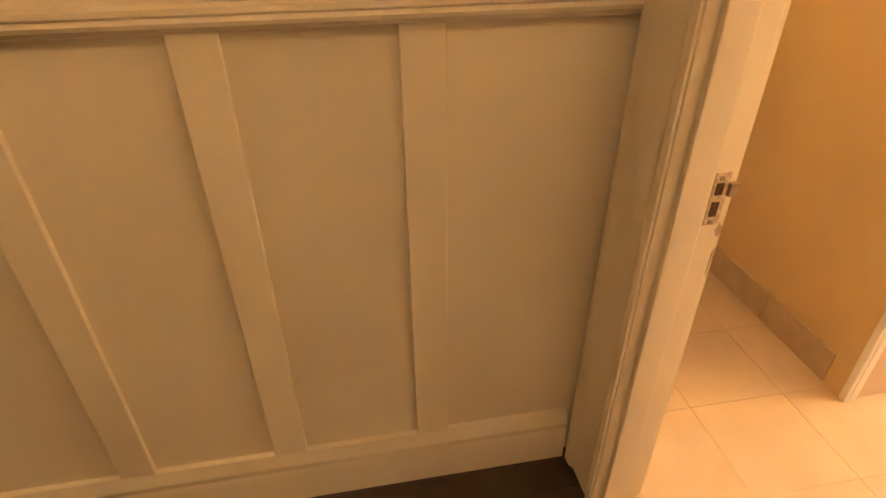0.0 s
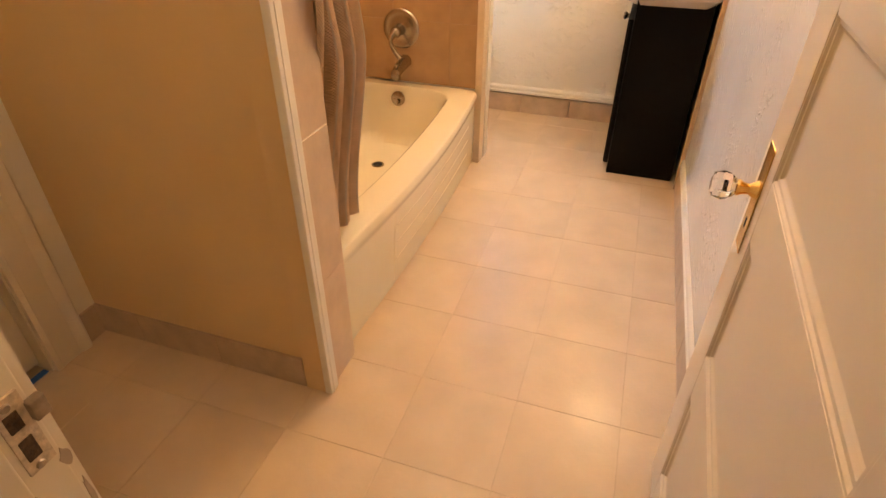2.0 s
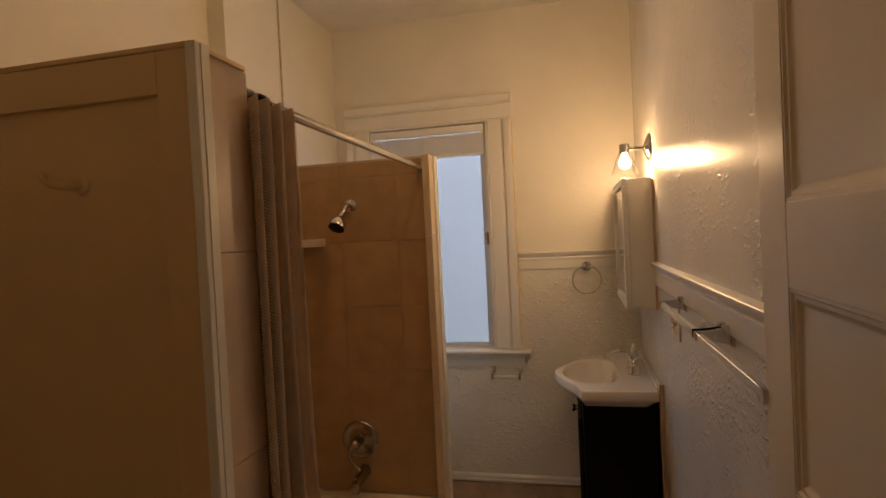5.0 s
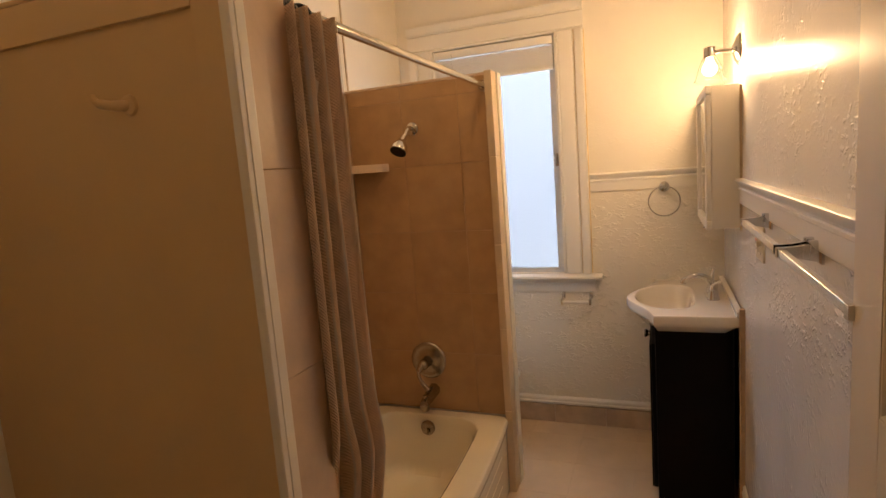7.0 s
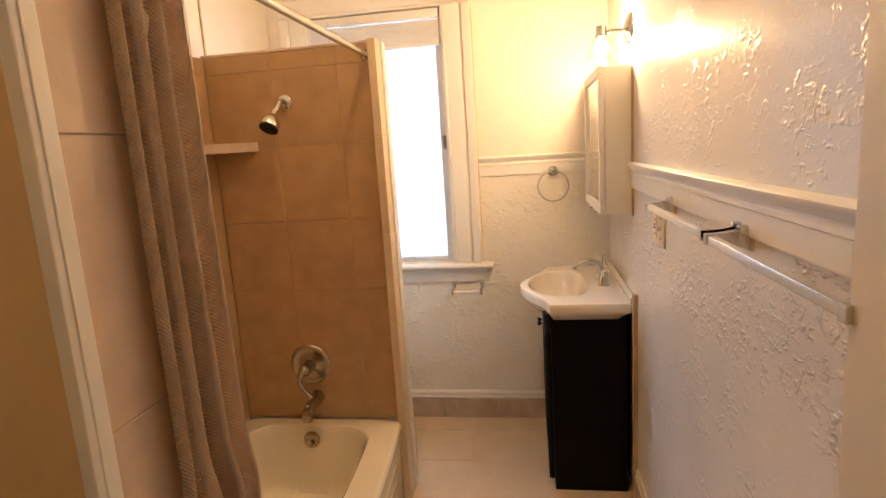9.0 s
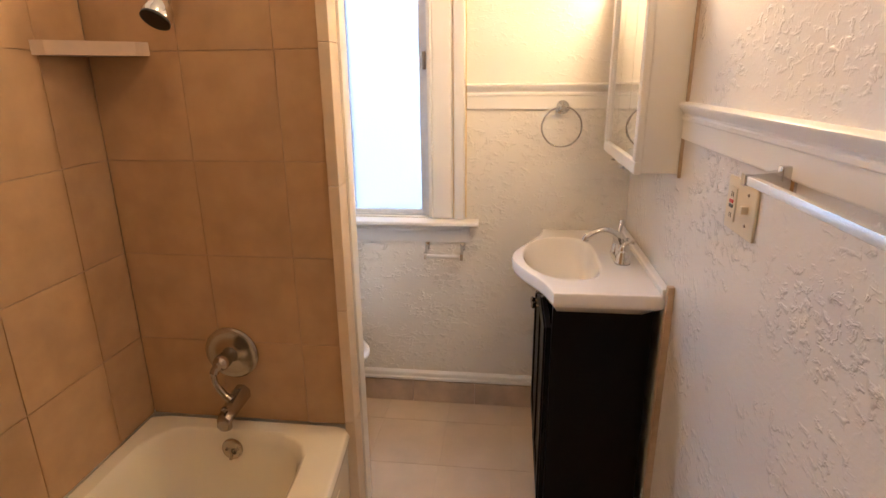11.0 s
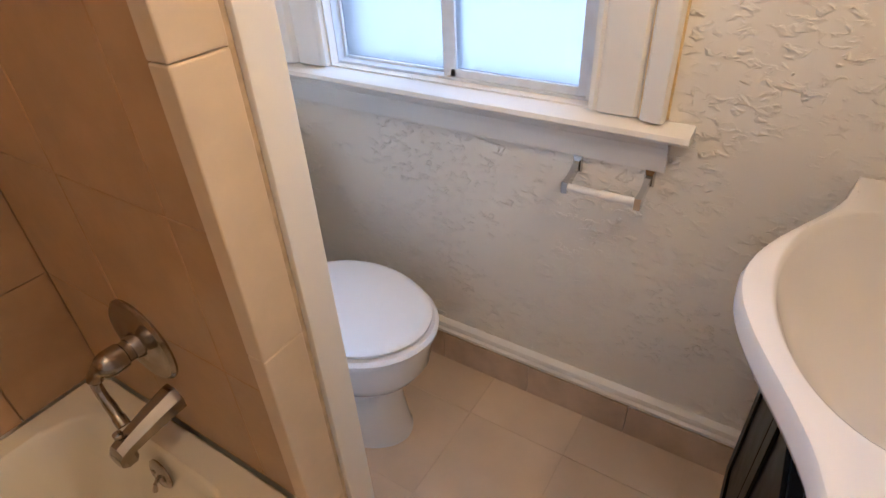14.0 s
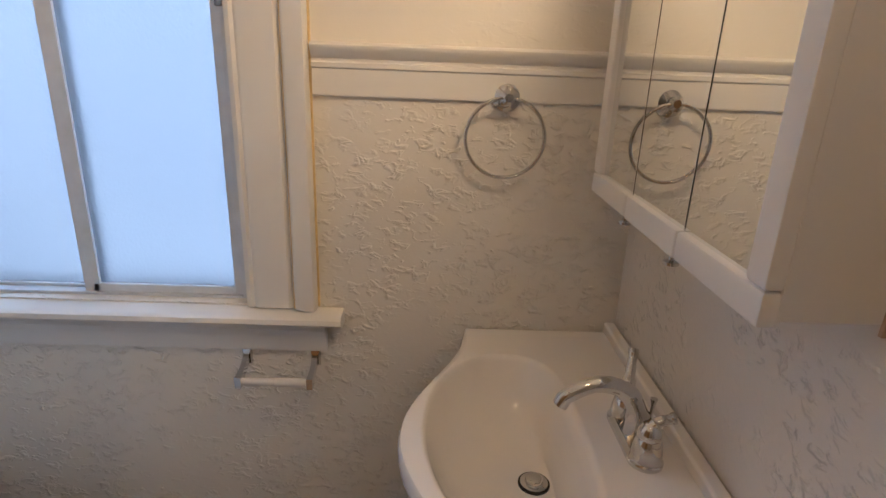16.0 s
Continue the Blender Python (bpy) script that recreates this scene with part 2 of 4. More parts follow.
def part(name, bm, mat, parent=None, label="", smooth=True):
    ob = new(name, mesh_of(name, bm, mat, smooth))
    if parent:
        ob.parent = parent
    return tagged(ob, label)


def thing(name, bm, mat, label, category, group="", kind="", smooth=True):
    return tagged(part(name, bm, mat, None, "", smooth), label, category, group, kind)


def root(name, at, label, category, group="", kind=""):
    ob = new(name)
    ob.location = at
    ob.empty_display_size = 0.1
    bpy.context.view_layer.update()
    return tagged(ob, label, category, group, kind)


def under(parent, *obs):
    """Parent parts built in world places under a thing that stands elsewhere."""
    inv = Matrix.Translation(parent.location).inverted()
    for o in obs:
        o.parent = parent
        o.matrix_parent_inverse = inv
    return obs[0]


def box(x0, x1, y0, y1, z0, z1, bevel=0.0, bm=None, seg=2):
    b = bmesh.new()
    bmesh.ops.create_cube(b, size=1)
    for v in b.verts:
        v.co = Vector((x0 + (v.co.x + .5) * (x1 - x0), y0 + (v.co.y + .5) * (y1 - y0), z0 + (v.co.z + .5) * (z1 - z0)))
    if bevel:
        bmesh.ops.bevel(b, geom=b.edges[:], offset=bevel, segments=seg, profile=0.5, affect="EDGES")
    if bm is None:
        return b
    tmp = bpy.data.meshes.new("tmp")
    b.to_mesh(tmp)
    b.free()
    bm.from_mesh(tmp)
    bpy.data.meshes.remove(tmp)
    return bm


def loft(loops, bm=None, cap0=True, cap1=True, closed=True):
    bm = bm or bmesh.new()
    rows = [[bm.verts.new(p) for p in lp] for lp in loops]
    n = len(rows[0])
    for a, b in zip(rows, rows[1:]):
        for i in range(n if closed else n - 1):
            bm.faces.new((a[i], a[(i + 1) % n], b[(i + 1) % n], b[i])).smooth = True
    if cap0:
        bm.faces.new(rows[0][::-1])
    if cap1:
        bm.faces.new(rows[-1])
    return bm


def lathe(profile, m=None, n=28, bm=None, caps=True):
    """profile: (radius, height) rows along local z."""
    m = m or Matrix()
    loops = [[m @ Vector((r * math.cos(a), r * math.sin(a), h)) for a in (2 * math.pi * i / n for i in range(n))] for r, h in profile]
    return loft(loops, bm, caps, caps)


def tube(pts, r, n=12, bm=None, caps=True):
    pts = [Vector(p) for p in pts]
    rs = r if isinstance(r, (list, tuple)) else [r] * len(pts)
    loops, side = [], None
    for i, p in enumerate(pts):
        d = (pts[min(i + 1, len(pts) - 1)] - pts[max(i - 1, 0)]).normalized()
        if side is None:
            side = d.cross(Vector((0, 0, 1)) if abs(d.z) < 0.9 else Vector((1, 0, 0))).normalized()
        side = (side - d * side.dot(d)).normalized()
        up = d.cross(side)
        loops.append([p + rs[i] * (math.cos(a) * side + math.sin(a) * up) for a in (2 * math.pi * k / n for k in range(n))])
    return loft(loops, bm, caps, caps)


def arc(points, n=8):
    """A smooth curve through a few points."""
    p = [Vector(q) for q in points]
    p = [2 * p[0] - p[1], *p, 2 * p[-1] - p[-2]]
    out = []
    for i in range(1, len(p) - 2):
        for k in range(n):
            t = k / n
            out.append(0.5 * (2 * p[i] + (p[i + 1] - p[i - 1]) * t + (2 * p[i - 1] - 5 * p[i] + 4 * p[i + 1] - p[i + 2]) * t * t
                              + (3 * p[i] - p[i - 1] - 3 * p[i + 1] + p[i + 2]) * t ** 3))
    return out + [p[-2]]


def ring(centre, normal, radius, r, n=40, bm=None):
    q = Vector(normal).to_track_quat("Z", "Y").to_matrix().to_4x4()
    m = Matrix.Translation(centre) @ q
    bm = bm or bmesh.new()
    rows = []
    for i in range(n):
        a = 2 * math.pi * i / n
        rows.append([bm.verts.new(m @ Vector(((radius + r * math.cos(b)) * math.cos(a), (radius + r * math.cos(b)) * math.sin(a), r * math.sin(b))))
                     for b in (2 * math.pi * k / 10 for k in range(10))])
    for i in range(n):
        a, b = rows[i], rows[(i + 1) % n]
        for k in range(10):
            bm.faces.new((a[k], a[(k + 1) % 10], b[(k + 1) % 10], b[k])).smooth = True
    return bm


def moulding(profile, place, a0, a1, bm=None, step=None):
    """profile: (out, up) rows; place(out, up, along) gives the point."""
    stops = [a0, a1]
    return loft([[Vector(place(o, u, a)) for o, u in profile] for a in stops], bm)


def along_right(o, u, a):
    return (a, o, u)


def along_window(o, u, a):
    return (W - o, a, u)


def polar(poly, centre, n):
    """n points of an outline at even angles about a centre."""
    out = []
    c = Vector(centre)
    pts = [Vector(p) for p in poly]
    for i in range(n):
        a = 2 * math.pi * i / n
        d = Vector((math.cos(a), math.sin(a)))
        best = None
        for p, q in zip(pts, pts[1:] + pts[:1]):
            e = q - p
            den = d.x * e.y - d.y * e.x
            if abs(den) < 1e-12:
                continue
            w = p - c
            t = (w.x * e.y - w.y * e.x) / den
            s = (w.x * d.y - w.y * d.x) / den
            if t > 0 and -1e-6 <= s <= 1 + 1e-6:
                best = t if best is None else max(best, t)
        out.append(c + d * best)
    return out


def rounded(x0, x1, y0, y1, r, k=6):
    pts = []
    for cx, cy, a0 in ((x1 - r, y1 - r, 0), (x0 + r, y1 - r, 90), (x0 + r, y0 + r, 180), (x1 - r, y0 + r, 270)):
        for i in range(k + 1):
            a = radians(a0 + 90 * i / k)
            pts.append((cx + r * math.cos(a), cy + r * math.sin(a)))
    return pts


def slab(outline, rows):
    """Loft an outline about its middle: rows of (inset, z)."""
    cx = sum(p[0] for p in outline) / len(outline)
    cy = sum(p[1] for p in outline) / len(outline)
    w = max(abs(p[0] - cx) for p in outline)
    h = max(abs(p[1] - cy) for p in outline)
    return loft([[(cx + (x - cx) * (1 - i / w), cy + (y - cy) * (1 - i / h), z) for x, y in outline] for i, z in rows])


# ---- structure ----
def wall(name, boxes, mat, label):
    bm = bmesh.new()
    for b in boxes:
        box(*b, bm=bm)
    return thing(name, bm, mat, label, "wall", kind="structure", smooth=False)


floor = thing("floor", box(0.985, 4.30, -0.10, 1.95, -0.10, -0.0015), M_FGROUT, "beige ceramic tiled bathroom floor with thin grout lines", "floor", kind="structure", smooth=False)
wall_south = wall("wall_south", [(1.045, W, -0.12, 0, 0, CEIL)], M_GLOSS, "glossy cream wall with heavy trowelled plaster texture")
wall_east = wall("wall_east", [(W, W + 0.13, -0.12, OY0, 0, CEIL), (W, W + 0.13, OY1, 1.95, 0, CEIL), (W, W + 0.13, OY0, OY1, 0, OZ0), (W, W + 0.13, OY0, OY1, OZ1, CEIL)],
                 M_ROUGH, "white wall with ridged plaster texture round the window")
wall_north = wall("wall_north", [(S + 0.012, W, LEFT, 1.95, 0, CEIL), (3.04, S + 0.012, LEFT, 1.95, 1.925, CEIL), (1.925, S + 0.012, TILED, 1.95, 0, 1.925), (1.88, 3.04, 1.815, 1.95, 1.925, CEIL)], M_WALL, "cream painted plaster wall above the tub")
wall_north_2 = wall("wall_alcove", [(1.60, 1.88, ALC, 1.95, 0, CEIL), (1.045, 1.60, ALC, 1.95, 2.03, CEIL), (1.045, 1.60, ALC + 0.10, 1.95, 0, 2.03)],
                    M_WALL, "cream painted plaster wall of the alcove by the door")
wall_west = wall("wall_west", [(0.945, 1.045, DY1 + 0.02, 1.95, 0, CEIL), (0.945, 1.045, -1.2, DY0 - 0.02, 0, CEIL), (0.945, 1.045, DY0 - 0.02, DY1 + 0.02, DZ + 0.02, CEIL)],
                 M_WALL, "cream wall between the hall and the bathroom with a doorway")
ceiling = thing("ceiling", box(0.945, 4.30, -0.12, 1.95, CEIL, CEIL + 0.1), M_CEIL, "plain off-white painted ceiling", "ceiling", kind="structure", smooth=False)
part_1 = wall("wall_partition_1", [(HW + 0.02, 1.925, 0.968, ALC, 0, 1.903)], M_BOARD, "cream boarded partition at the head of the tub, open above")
part_2 = wall("wall_partition_2", [(S + 0.012, 3.442, 0.972, LEFT, 0, 1.918)], M_TRIM, "tiled shower partition wall that stops below the ceiling")

# hall
hall_floor = thing("floor_hall", box(-1.7, 0.985, -1.2, 1.0, -0.10, -0.004), M_DARK, "dark brown wooden hall floor", "floor", kind="structure", smooth=False)
wall_hall_north = wall("wall_hall_north", [(-1.7, 0.945, 0.955, 1.07, 0, CEIL)], M_WAINS, "cream painted hall wall behind panelled wainscot")
wall_hall_south = wall("wall_hall_south", [(-1.7, 0.945, -1.3, -1.2, 0, CEIL)], M_WALL, "plain cream hall wall")
wall_hall_west = wall("wall_hall_west", [(-1.8, -1.7, -1.3, 1.07, 0, CEIL)], M_WALL, "plain cream end wall of the hall")
ceiling_hall = thing("ceiling_hall", box(-1.8, 0.945, -1.3, 1.07, CEIL, CEIL + 0.1), M_CEIL, "plain off-white hall ceiling", "ceiling", kind="structure", smooth=False)

# wainscot: stiles and rails proud of recessed panels
wains = root("wainscot", (0, 0.955, 0), "cream painted wooden wainscot with tall flat panels in the hall", "wainscot", kind="structure")
for x0 in (0.541, 0.210, -0.121, -0.452, -0.783, -1.114, -1.445):
    under(wains, part("stile", box(x0, x0 + 0.073, 0.941, 0.9555, 0.155, 1.085, 0.0035), M_WAINS))
under(wains, part("top_rail", box(-1.7, 0.93, 0.9385, 0.9555, 1.080, 1.185, 0.003), M_WAINS))
under(wains, part("rail_bead", moulding([(0, 1.088), (0.012, 1.090), (0.016, 1.097), (0.012, 1.104), (0.018, 1.108), (0.018, 1.116), (0, 1.120)],
      lambda o, u, a: (a, 0.9383 - o, u), -1.7, 0.93), M_WAINS))
under(wains, part("cap", moulding([(0, 1.185), (0.03, 1.192), (0.036, 1.205), (0.03, 1.218), (0, 1.222)], lambda o, u, a: (a, 0.955 - o, u), -1.7, 0.93), M_WAINS))
under(wains, part("baseboard", moulding([(0, 0), (0.026, 0), (0.026, 0.088), (0.020, 0.100), (0.020, 0.112), (0.024, 0.118), (0.024, 0.128), (0.016, 0.146), (0.0145, 0.158), (0, 0.158)],
      lambda o, u, a: (a, 0.9555 - o, u), -1.7, 0.915), M_WAINS))

# doorway: jambs, stops and casings
doorway = root("door_frame", (0.995, 0.39, 0), "cream painted door frame with moulded casing and chipped paint", "door frame", kind="structure")
for s, y in ((1, DY1), (-1, DY0)):
    a, b = sorted((y, y + s * 0.02))
    under(doorway, part("jamb", box(0.932, 1.052, a, b, 0, DZ, 0.003), M_DOOR))
    if s > 0:
        a, b = sorted((y - s * 0.014, y + 0.001))
        under(doorway, part("stop", box(0.955, 1.008, a, b, 0, DZ - 0.013, 0.004), M_DOOR))
    prof = [(0.0, 0.0), (0.0, 0.018), (0.012, 0.022), (0.018, 0.016), (0.10, 0.016), (0.112, 0.024), (0.135, 0.026), (0.148, 0.020), (0.148, 0.0)]
    under(doorway, part("casing_hall", loft([[(0.945 - o, y + s * (0.004 + d), z) for d, o in prof] for z in (0, DZ + 0.15)]), M_DOOR))
    if s > 0:
        under(doorway, part("casing_room", loft([[(1.045 + o, y + s * (0.006 + d), z) for d, o in prof] for z in (0, DZ + 0.15)]), M_DOOR))
under(doorway, part("head_jamb", box(0.932, 1.052, DY0, DY1, DZ, DZ + 0.02, 0.003), M_DOOR))
under(doorway, part("head_casing", box(0.925, 0.946, DY0 - 0.15, DY1 + 0.15, DZ + 0.008, DZ + 0.15, 0.004), M_DOOR))
under(doorway, part("head_casing", box(1.044, 1.065, DY0, DY1 + 0.15, DZ + 0.008, DZ + 0.15, 0.004), M_DOOR))
under(doorway, part("threshold", box(0.935, 1.010, DY0 + 0.001, DY1 - 0.001, -0.004, 0.012, 0.004), M_WOOD, label="worn brown wooden threshold"))
strike = under(doorway, part("strike_plate", box(1.018, 1.046, DY1 - 0.0025, DY1 + 0.001, 0.772, 0.868, 0.001), M_CHIP, label="old strike plate crusted with cream paint"))
chips = random.Random(5)
for cx, cz, w, h in ((1.006, 0.905, 0.006, 0.020), (1.052, 0.760, 0.007, 0.016), (1.010, 0.735, 0.005, 0.030), (1.055, 0.690, 0.004, 0.040), (1.008, 0.640, 0.004, 0.022)):
    ring_pts = [(cx + w * chips.uniform(0.5, 1.0) * math.cos(a * 0.628), cz + h * chips.uniform(0.5, 1.0) * math.sin(a * 0.628)) for a in range(10)]
    under(doorway, part("paint_chip", loft([[(x, y, z) for x, z in ring_pts] for y in (DY1 + 0.001, DY1 - 0.0006)]), M_WOOD, label="bare wood where paint has chipped", smooth=False))
for z0, z1 in ((0.828, 0.850), (0.788, 0.816)):
    under(doorway, part("latch_hole", box(1.023, 1.037, DY1 - 0.0035, DY1 + 0.001, z0, z1, 0.001), M_RUST, label="rusty latch hole"))
for z in (0.778, 0.858):
    under(doorway, part("screw", lathe([(0.005, 0), (0.004, 0.002)], Matrix.Translation((1.030, DY1 - 0.0025, z)) @ pose(0, 0, 0, 90), 10), M_STEEL))
under(doorway, part("latch_lip", box(1.044, 1.060, DY1 - 0.010, DY1 + 0.001, 0.826, 0.850, 0.002), M_STEEL))

# open door
DOOR_W, DOOR_T = 0.780, 0.036
door = root("door_1", (1.040, 0.068, 0), "open cream five-panel wooden door with a glass knob", "door", kind="structure")
door.rotation_euler = (0, 0, radians(-2.2))
PAN = [(0.13, 0.39), (0.50, 0.758), (0.866, 1.108), (1.21, 1.47), (1.578, 1.85)]
STL = 0.122


def door_part(name, bm, mat, label=""):
    return part(name, bm, mat, door, label)


STR = 0.113
for x0, x1 in ((0, STL), (DOOR_W - STR, DOOR_W)):
    door_part("stile", box(x0, x1, 0, DOOR_T, 0.012, 2.005, 0.002), M_DOOR)
edges = [0.012] + [z for p in PAN for z in p] + [2.005]
for i in range(0, len(edges), 2):
    door_part("rail", box(STL, DOOR_W - STR, 0.0003, DOOR_T - 0.0003, edges[i], edges[i + 1], 0.0015), M_DOOR)
for z0, z1 in PAN:
    door_part("panel", box(STL, DOOR_W - STR, 0.011, DOOR_T - 0.011, z0, z1), M_DOOR)
    bm = bmesh.new()
    for s in (1, -1):
        f = DOOR_T if s > 0 else 0.0
        rows = []
        for inset, dep in ((0.0, 0.0015), (0.004, 0.0015), (0.007, 0.005), (0.012, 0.0055), (0.016, 0.0095), (0.020, 0.0112)):
            rows.append([(x, f - s * dep, z) for x, z in ((STL + inset, z0 + inset), (DOOR_W - STR - inset, z0 + inset), (DOOR_W - STR - inset, z1 - inset), (STL + inset, z1 - inset))])
        loft(rows, bm, False, False)
    door_part("panel_moulding", bm, M_DOOR)
for s in (1, -1):
    f = DOOR_T if s > 0 else 0.0
    plate = door_part("knob_plate", box(DOOR_W - 0.075, DOOR_W - 0.030, min(f, f + s * 0.003), max(f, f + s * 0.003), 0.710, 0.900, 0.0012), M_BRASS, "worn brass backplate with a keyhole")
    key = part("keyhole", box(DOOR_W - 0.056, DOOR_W - 0.050, min(f, f + s * 0.0036), max(f, f + s * 0.0036), 0.752, 0.770), M_DARK, plate)
    if s > 0:
        m = Matrix.Translation((DOOR_W - 0.053, f + 0.003, 0.822)) @ pose(0, 0, 0, -90)
        part("knob_neck", lathe([(0.016, 0), (0.013, 0.006), (0.009, 0.012), (0.010, 0.020), (0.014, 0.028), (0.012, 0.032)], m), M_BRASS, plate)
        part("glass_knob", lathe([(0.010, 0.030), (0.016, 0.034), (0.024, 0.046), (0.026, 0.054), (0.021, 0.066), (0.012, 0.070)], m, 8), M_CLEAR, plate, "faceted clear glass knob", False).visible_shadow = False
for z in (0.25, 1.75):
    door_part("hinge", tube([(-0.004, -0.002, z), (-0.004, -0.002, z + 0.09)], 0.006, 10), M_BRASS)

# closed door in the alcove
door_2 = root("door_2", (1.33, ALC, 0), "closed cream painted door with casing in the alcove", "door", kind="structure")
under(door_2, part("leaf", box(1.055, 1.59, ALC + 0.045, ALC + 0.08, 0.02, 2.0, 0.002), M_DOOR))
under(door_2, part("jamb", box(1.58, 1.60, ALC - 0.002, ALC + 0.09, 0, 2.03, 0.002), M_DOOR))
under(door_2, part("casing", loft([[(1.585 + d, ALC - o, z) for d, o in [(0, 0), (0, 0.018), (0.014, 0.022), (0.022, 0.016), (0.085, 0.016), (0.095, 0.024), (0.115, 0.026), (0.125, 0.016), (0.125, 0.0)]] for z in (0, 2.15)]), M_DOOR))
under(door_2, part("casing", box(1.066, 1.59, ALC - 0.022, ALC, 2.035, 2.15, 0.004), M_DOOR))
under(door_2, part("hinge", box(1.568, 1.581, ALC + 0.028, ALC + 0.046, 0.86, 0.95, 0.002), M_BRASS))
thing("floor_tape", box(1.50, 1.575, ALC + 0.01, ALC + 0.03, 0, 0.004), M_BLUE, "short strip of blue tape on the floor under the alcove door", "tape")

# window wall: casing, sill, sliding window, blind
win = root("window_1", (W, 1.147, OZ0), "white framed sliding window with frosted glass", "window", kind="structure")
cas = [(0.0, 0.0), (0.0, 0.016), (0.010, 0.020), (0.016, 0.014), (0.024, 0.020), (0.090, 0.020), (0.098, 0.012), (0.108, 0.028), (0.132, 0.034), (0.146, 0.034), (0.150, 0.026), (0.150, 0.0)]
for s, y in ((-1, OY0), (1, OY1)):
    under(win, part("casing", loft([[(W - o, y + s * d, z) for d, o in cas] for z in (OZ0, OZ1)]), M_TRIM))
for y, o in ((OY0 - 0.1515, 0.004), (OY0 - 0.1035, 0.0185)):
    under(win, part("paint_line", box(W - o - 0.002, W - o + 0.003, y - 0.0028, y + 0.0028, OZ0, OZ1, 0.001), M_YELLOW, label="yellowed paint along the casing edge"))
under(win, part("head_casing", loft([[(W - o, y, OZ1 + d) for d, o in cas] for y in (OY0 - 0.15, OY1 + 0.15)]), M_TRIM))
under(win, part("sill", moulding([(-0.05, 0.862), (0.035, 0.862), (0.048, 0.866), (0.055, 0.874), (0.052, 0.884), (0.042, 0.890), (-0.05, 0.896)], along_window, 0.606, LEFT), M_TRIM))
under(win, part("apron", moulding([(0, 0.788), (0.012, 0.790), (0.015, 0.800), (0.015, 0.824), (0.020, 0.832), (0.022, 0.844), (0.030, 0.850), (0.034, 0.8618), (0, 0.8618)], along_window, 0.645, LEFT), M_TRIM))
bm = bmesh.new()
X0, X1 = W + 0.028, W + 0.062
for a, b, c, d in ((OY0, OY0 + 0.022, OZ0, OZ1), (OY1 - 0.008, OY1, OZ0, OZ1), (OY0 + 0.022, OY1 - 0.008, OZ0, OZ0 + 0.007), (OY0 + 0.022, OY1 - 0.008, OZ1 - 0.02, OZ1)):
    box(X0 - 0.004, X1 + 0.03, a, b, c, d, 0.0015, bm)
under(win, part("frame", bm, M_ALU))
for name, ya, yb, xo in (("sash_right", OY0 + 0.022, 1.184, 0.0), ("sash_left", 1.150, OY1 - 0.008, 0.022)):
    bm = bmesh.new()
    w = 0.019 if xo == 0 else 0.007
    za, zb = OZ0 + 0.007, OZ1 - 0.02
    we = 0.034 if xo == 0 else w
    for a, b, c, d in ((ya, ya + w, za, zb), (yb - we, yb, za, zb), (ya + w, yb - w, za, za + w), (ya + w, yb - w, zb - w, zb)):
        box(X0 + xo, X0 + xo + 0.018, a, b, c, d, 0.0015, bm)
    sash = under(win, part("sash", bm, M_ALU))
    pane = part("pane", box(X0 + xo + 0.007, X0 + xo + 0.011, ya + w, yb - w, za + w, zb - w), M_PANE, sash, smooth=False)
    pane.visible_shadow = False
under(win, part("latch", box(X0 - 0.012, X0 + 0.002, OY0 + 0.012, OY0 + 0.028, 1.50, 1.57, 0.003), M_NICKEL))
under(win, part("lining", box(W - 0.001, W + 0.026, OY0 - 0.0005, OY0 + 0.006, OZ0, OZ1), M_TRIM))
under(win, part("lining", box(W - 0.001, W + 0.026, OY1 - 0.006, OY1 + 0.0005, OZ0, OZ1), M_TRIM))

blind = root("window_blind", (W, 1.147, 2.05), "white vinyl mini blind drawn up under the window head", "blind")
thing("backdrop_daylight", box(4.60, 4.61, 0.30, 2.05, 0.45, 2.65), M_DAY, "pale blue overcast daylight outside the window", "backdrop", kind="structure", smooth=False)
under(blind, part("headrail", box(W - 0.012, W + 0.022, OY0 + 0.010, OY1 - 0.006, 2.155, 2.198, 0.003), M_BLIND))
for i in range(14):
    z = 2.040 + i * 0.0078
    under(blind, part("slat", loft([[(W - 0.006 + 0.024 * k / 4, y, z + 0.0022 * math.sin(math.pi * k / 4)) for k in range(5)] + [(W + 0.018 - 0.024 * k / 4, y, z + 0.0058 + 0.0022 * math.sin(math.pi * k / 4)) for k in range(5)] for y in (OY0 + 0.012, OY1 - 0.010)]), M_BLIND))
under(blind, part("bottom_rail", box(W - 0.008, W + 0.020, OY0 + 0.012, OY1 - 0.010, 2.020, 2.038, 0.003), M_BLIND))
for y in (0.93, 1.33):
    under(blind, part("cord", tube([(W - 0.010, y, 2.03), (W - 0.010, y, 2.19)], 0.0015, 6), M_BLIND))
under(blind, part("tilt_wand", tube([(W - 0.016, 1.40, 2.18), (W - 0.018, 1.402, 1.98)], 0.003, 8), M_CLEAR))

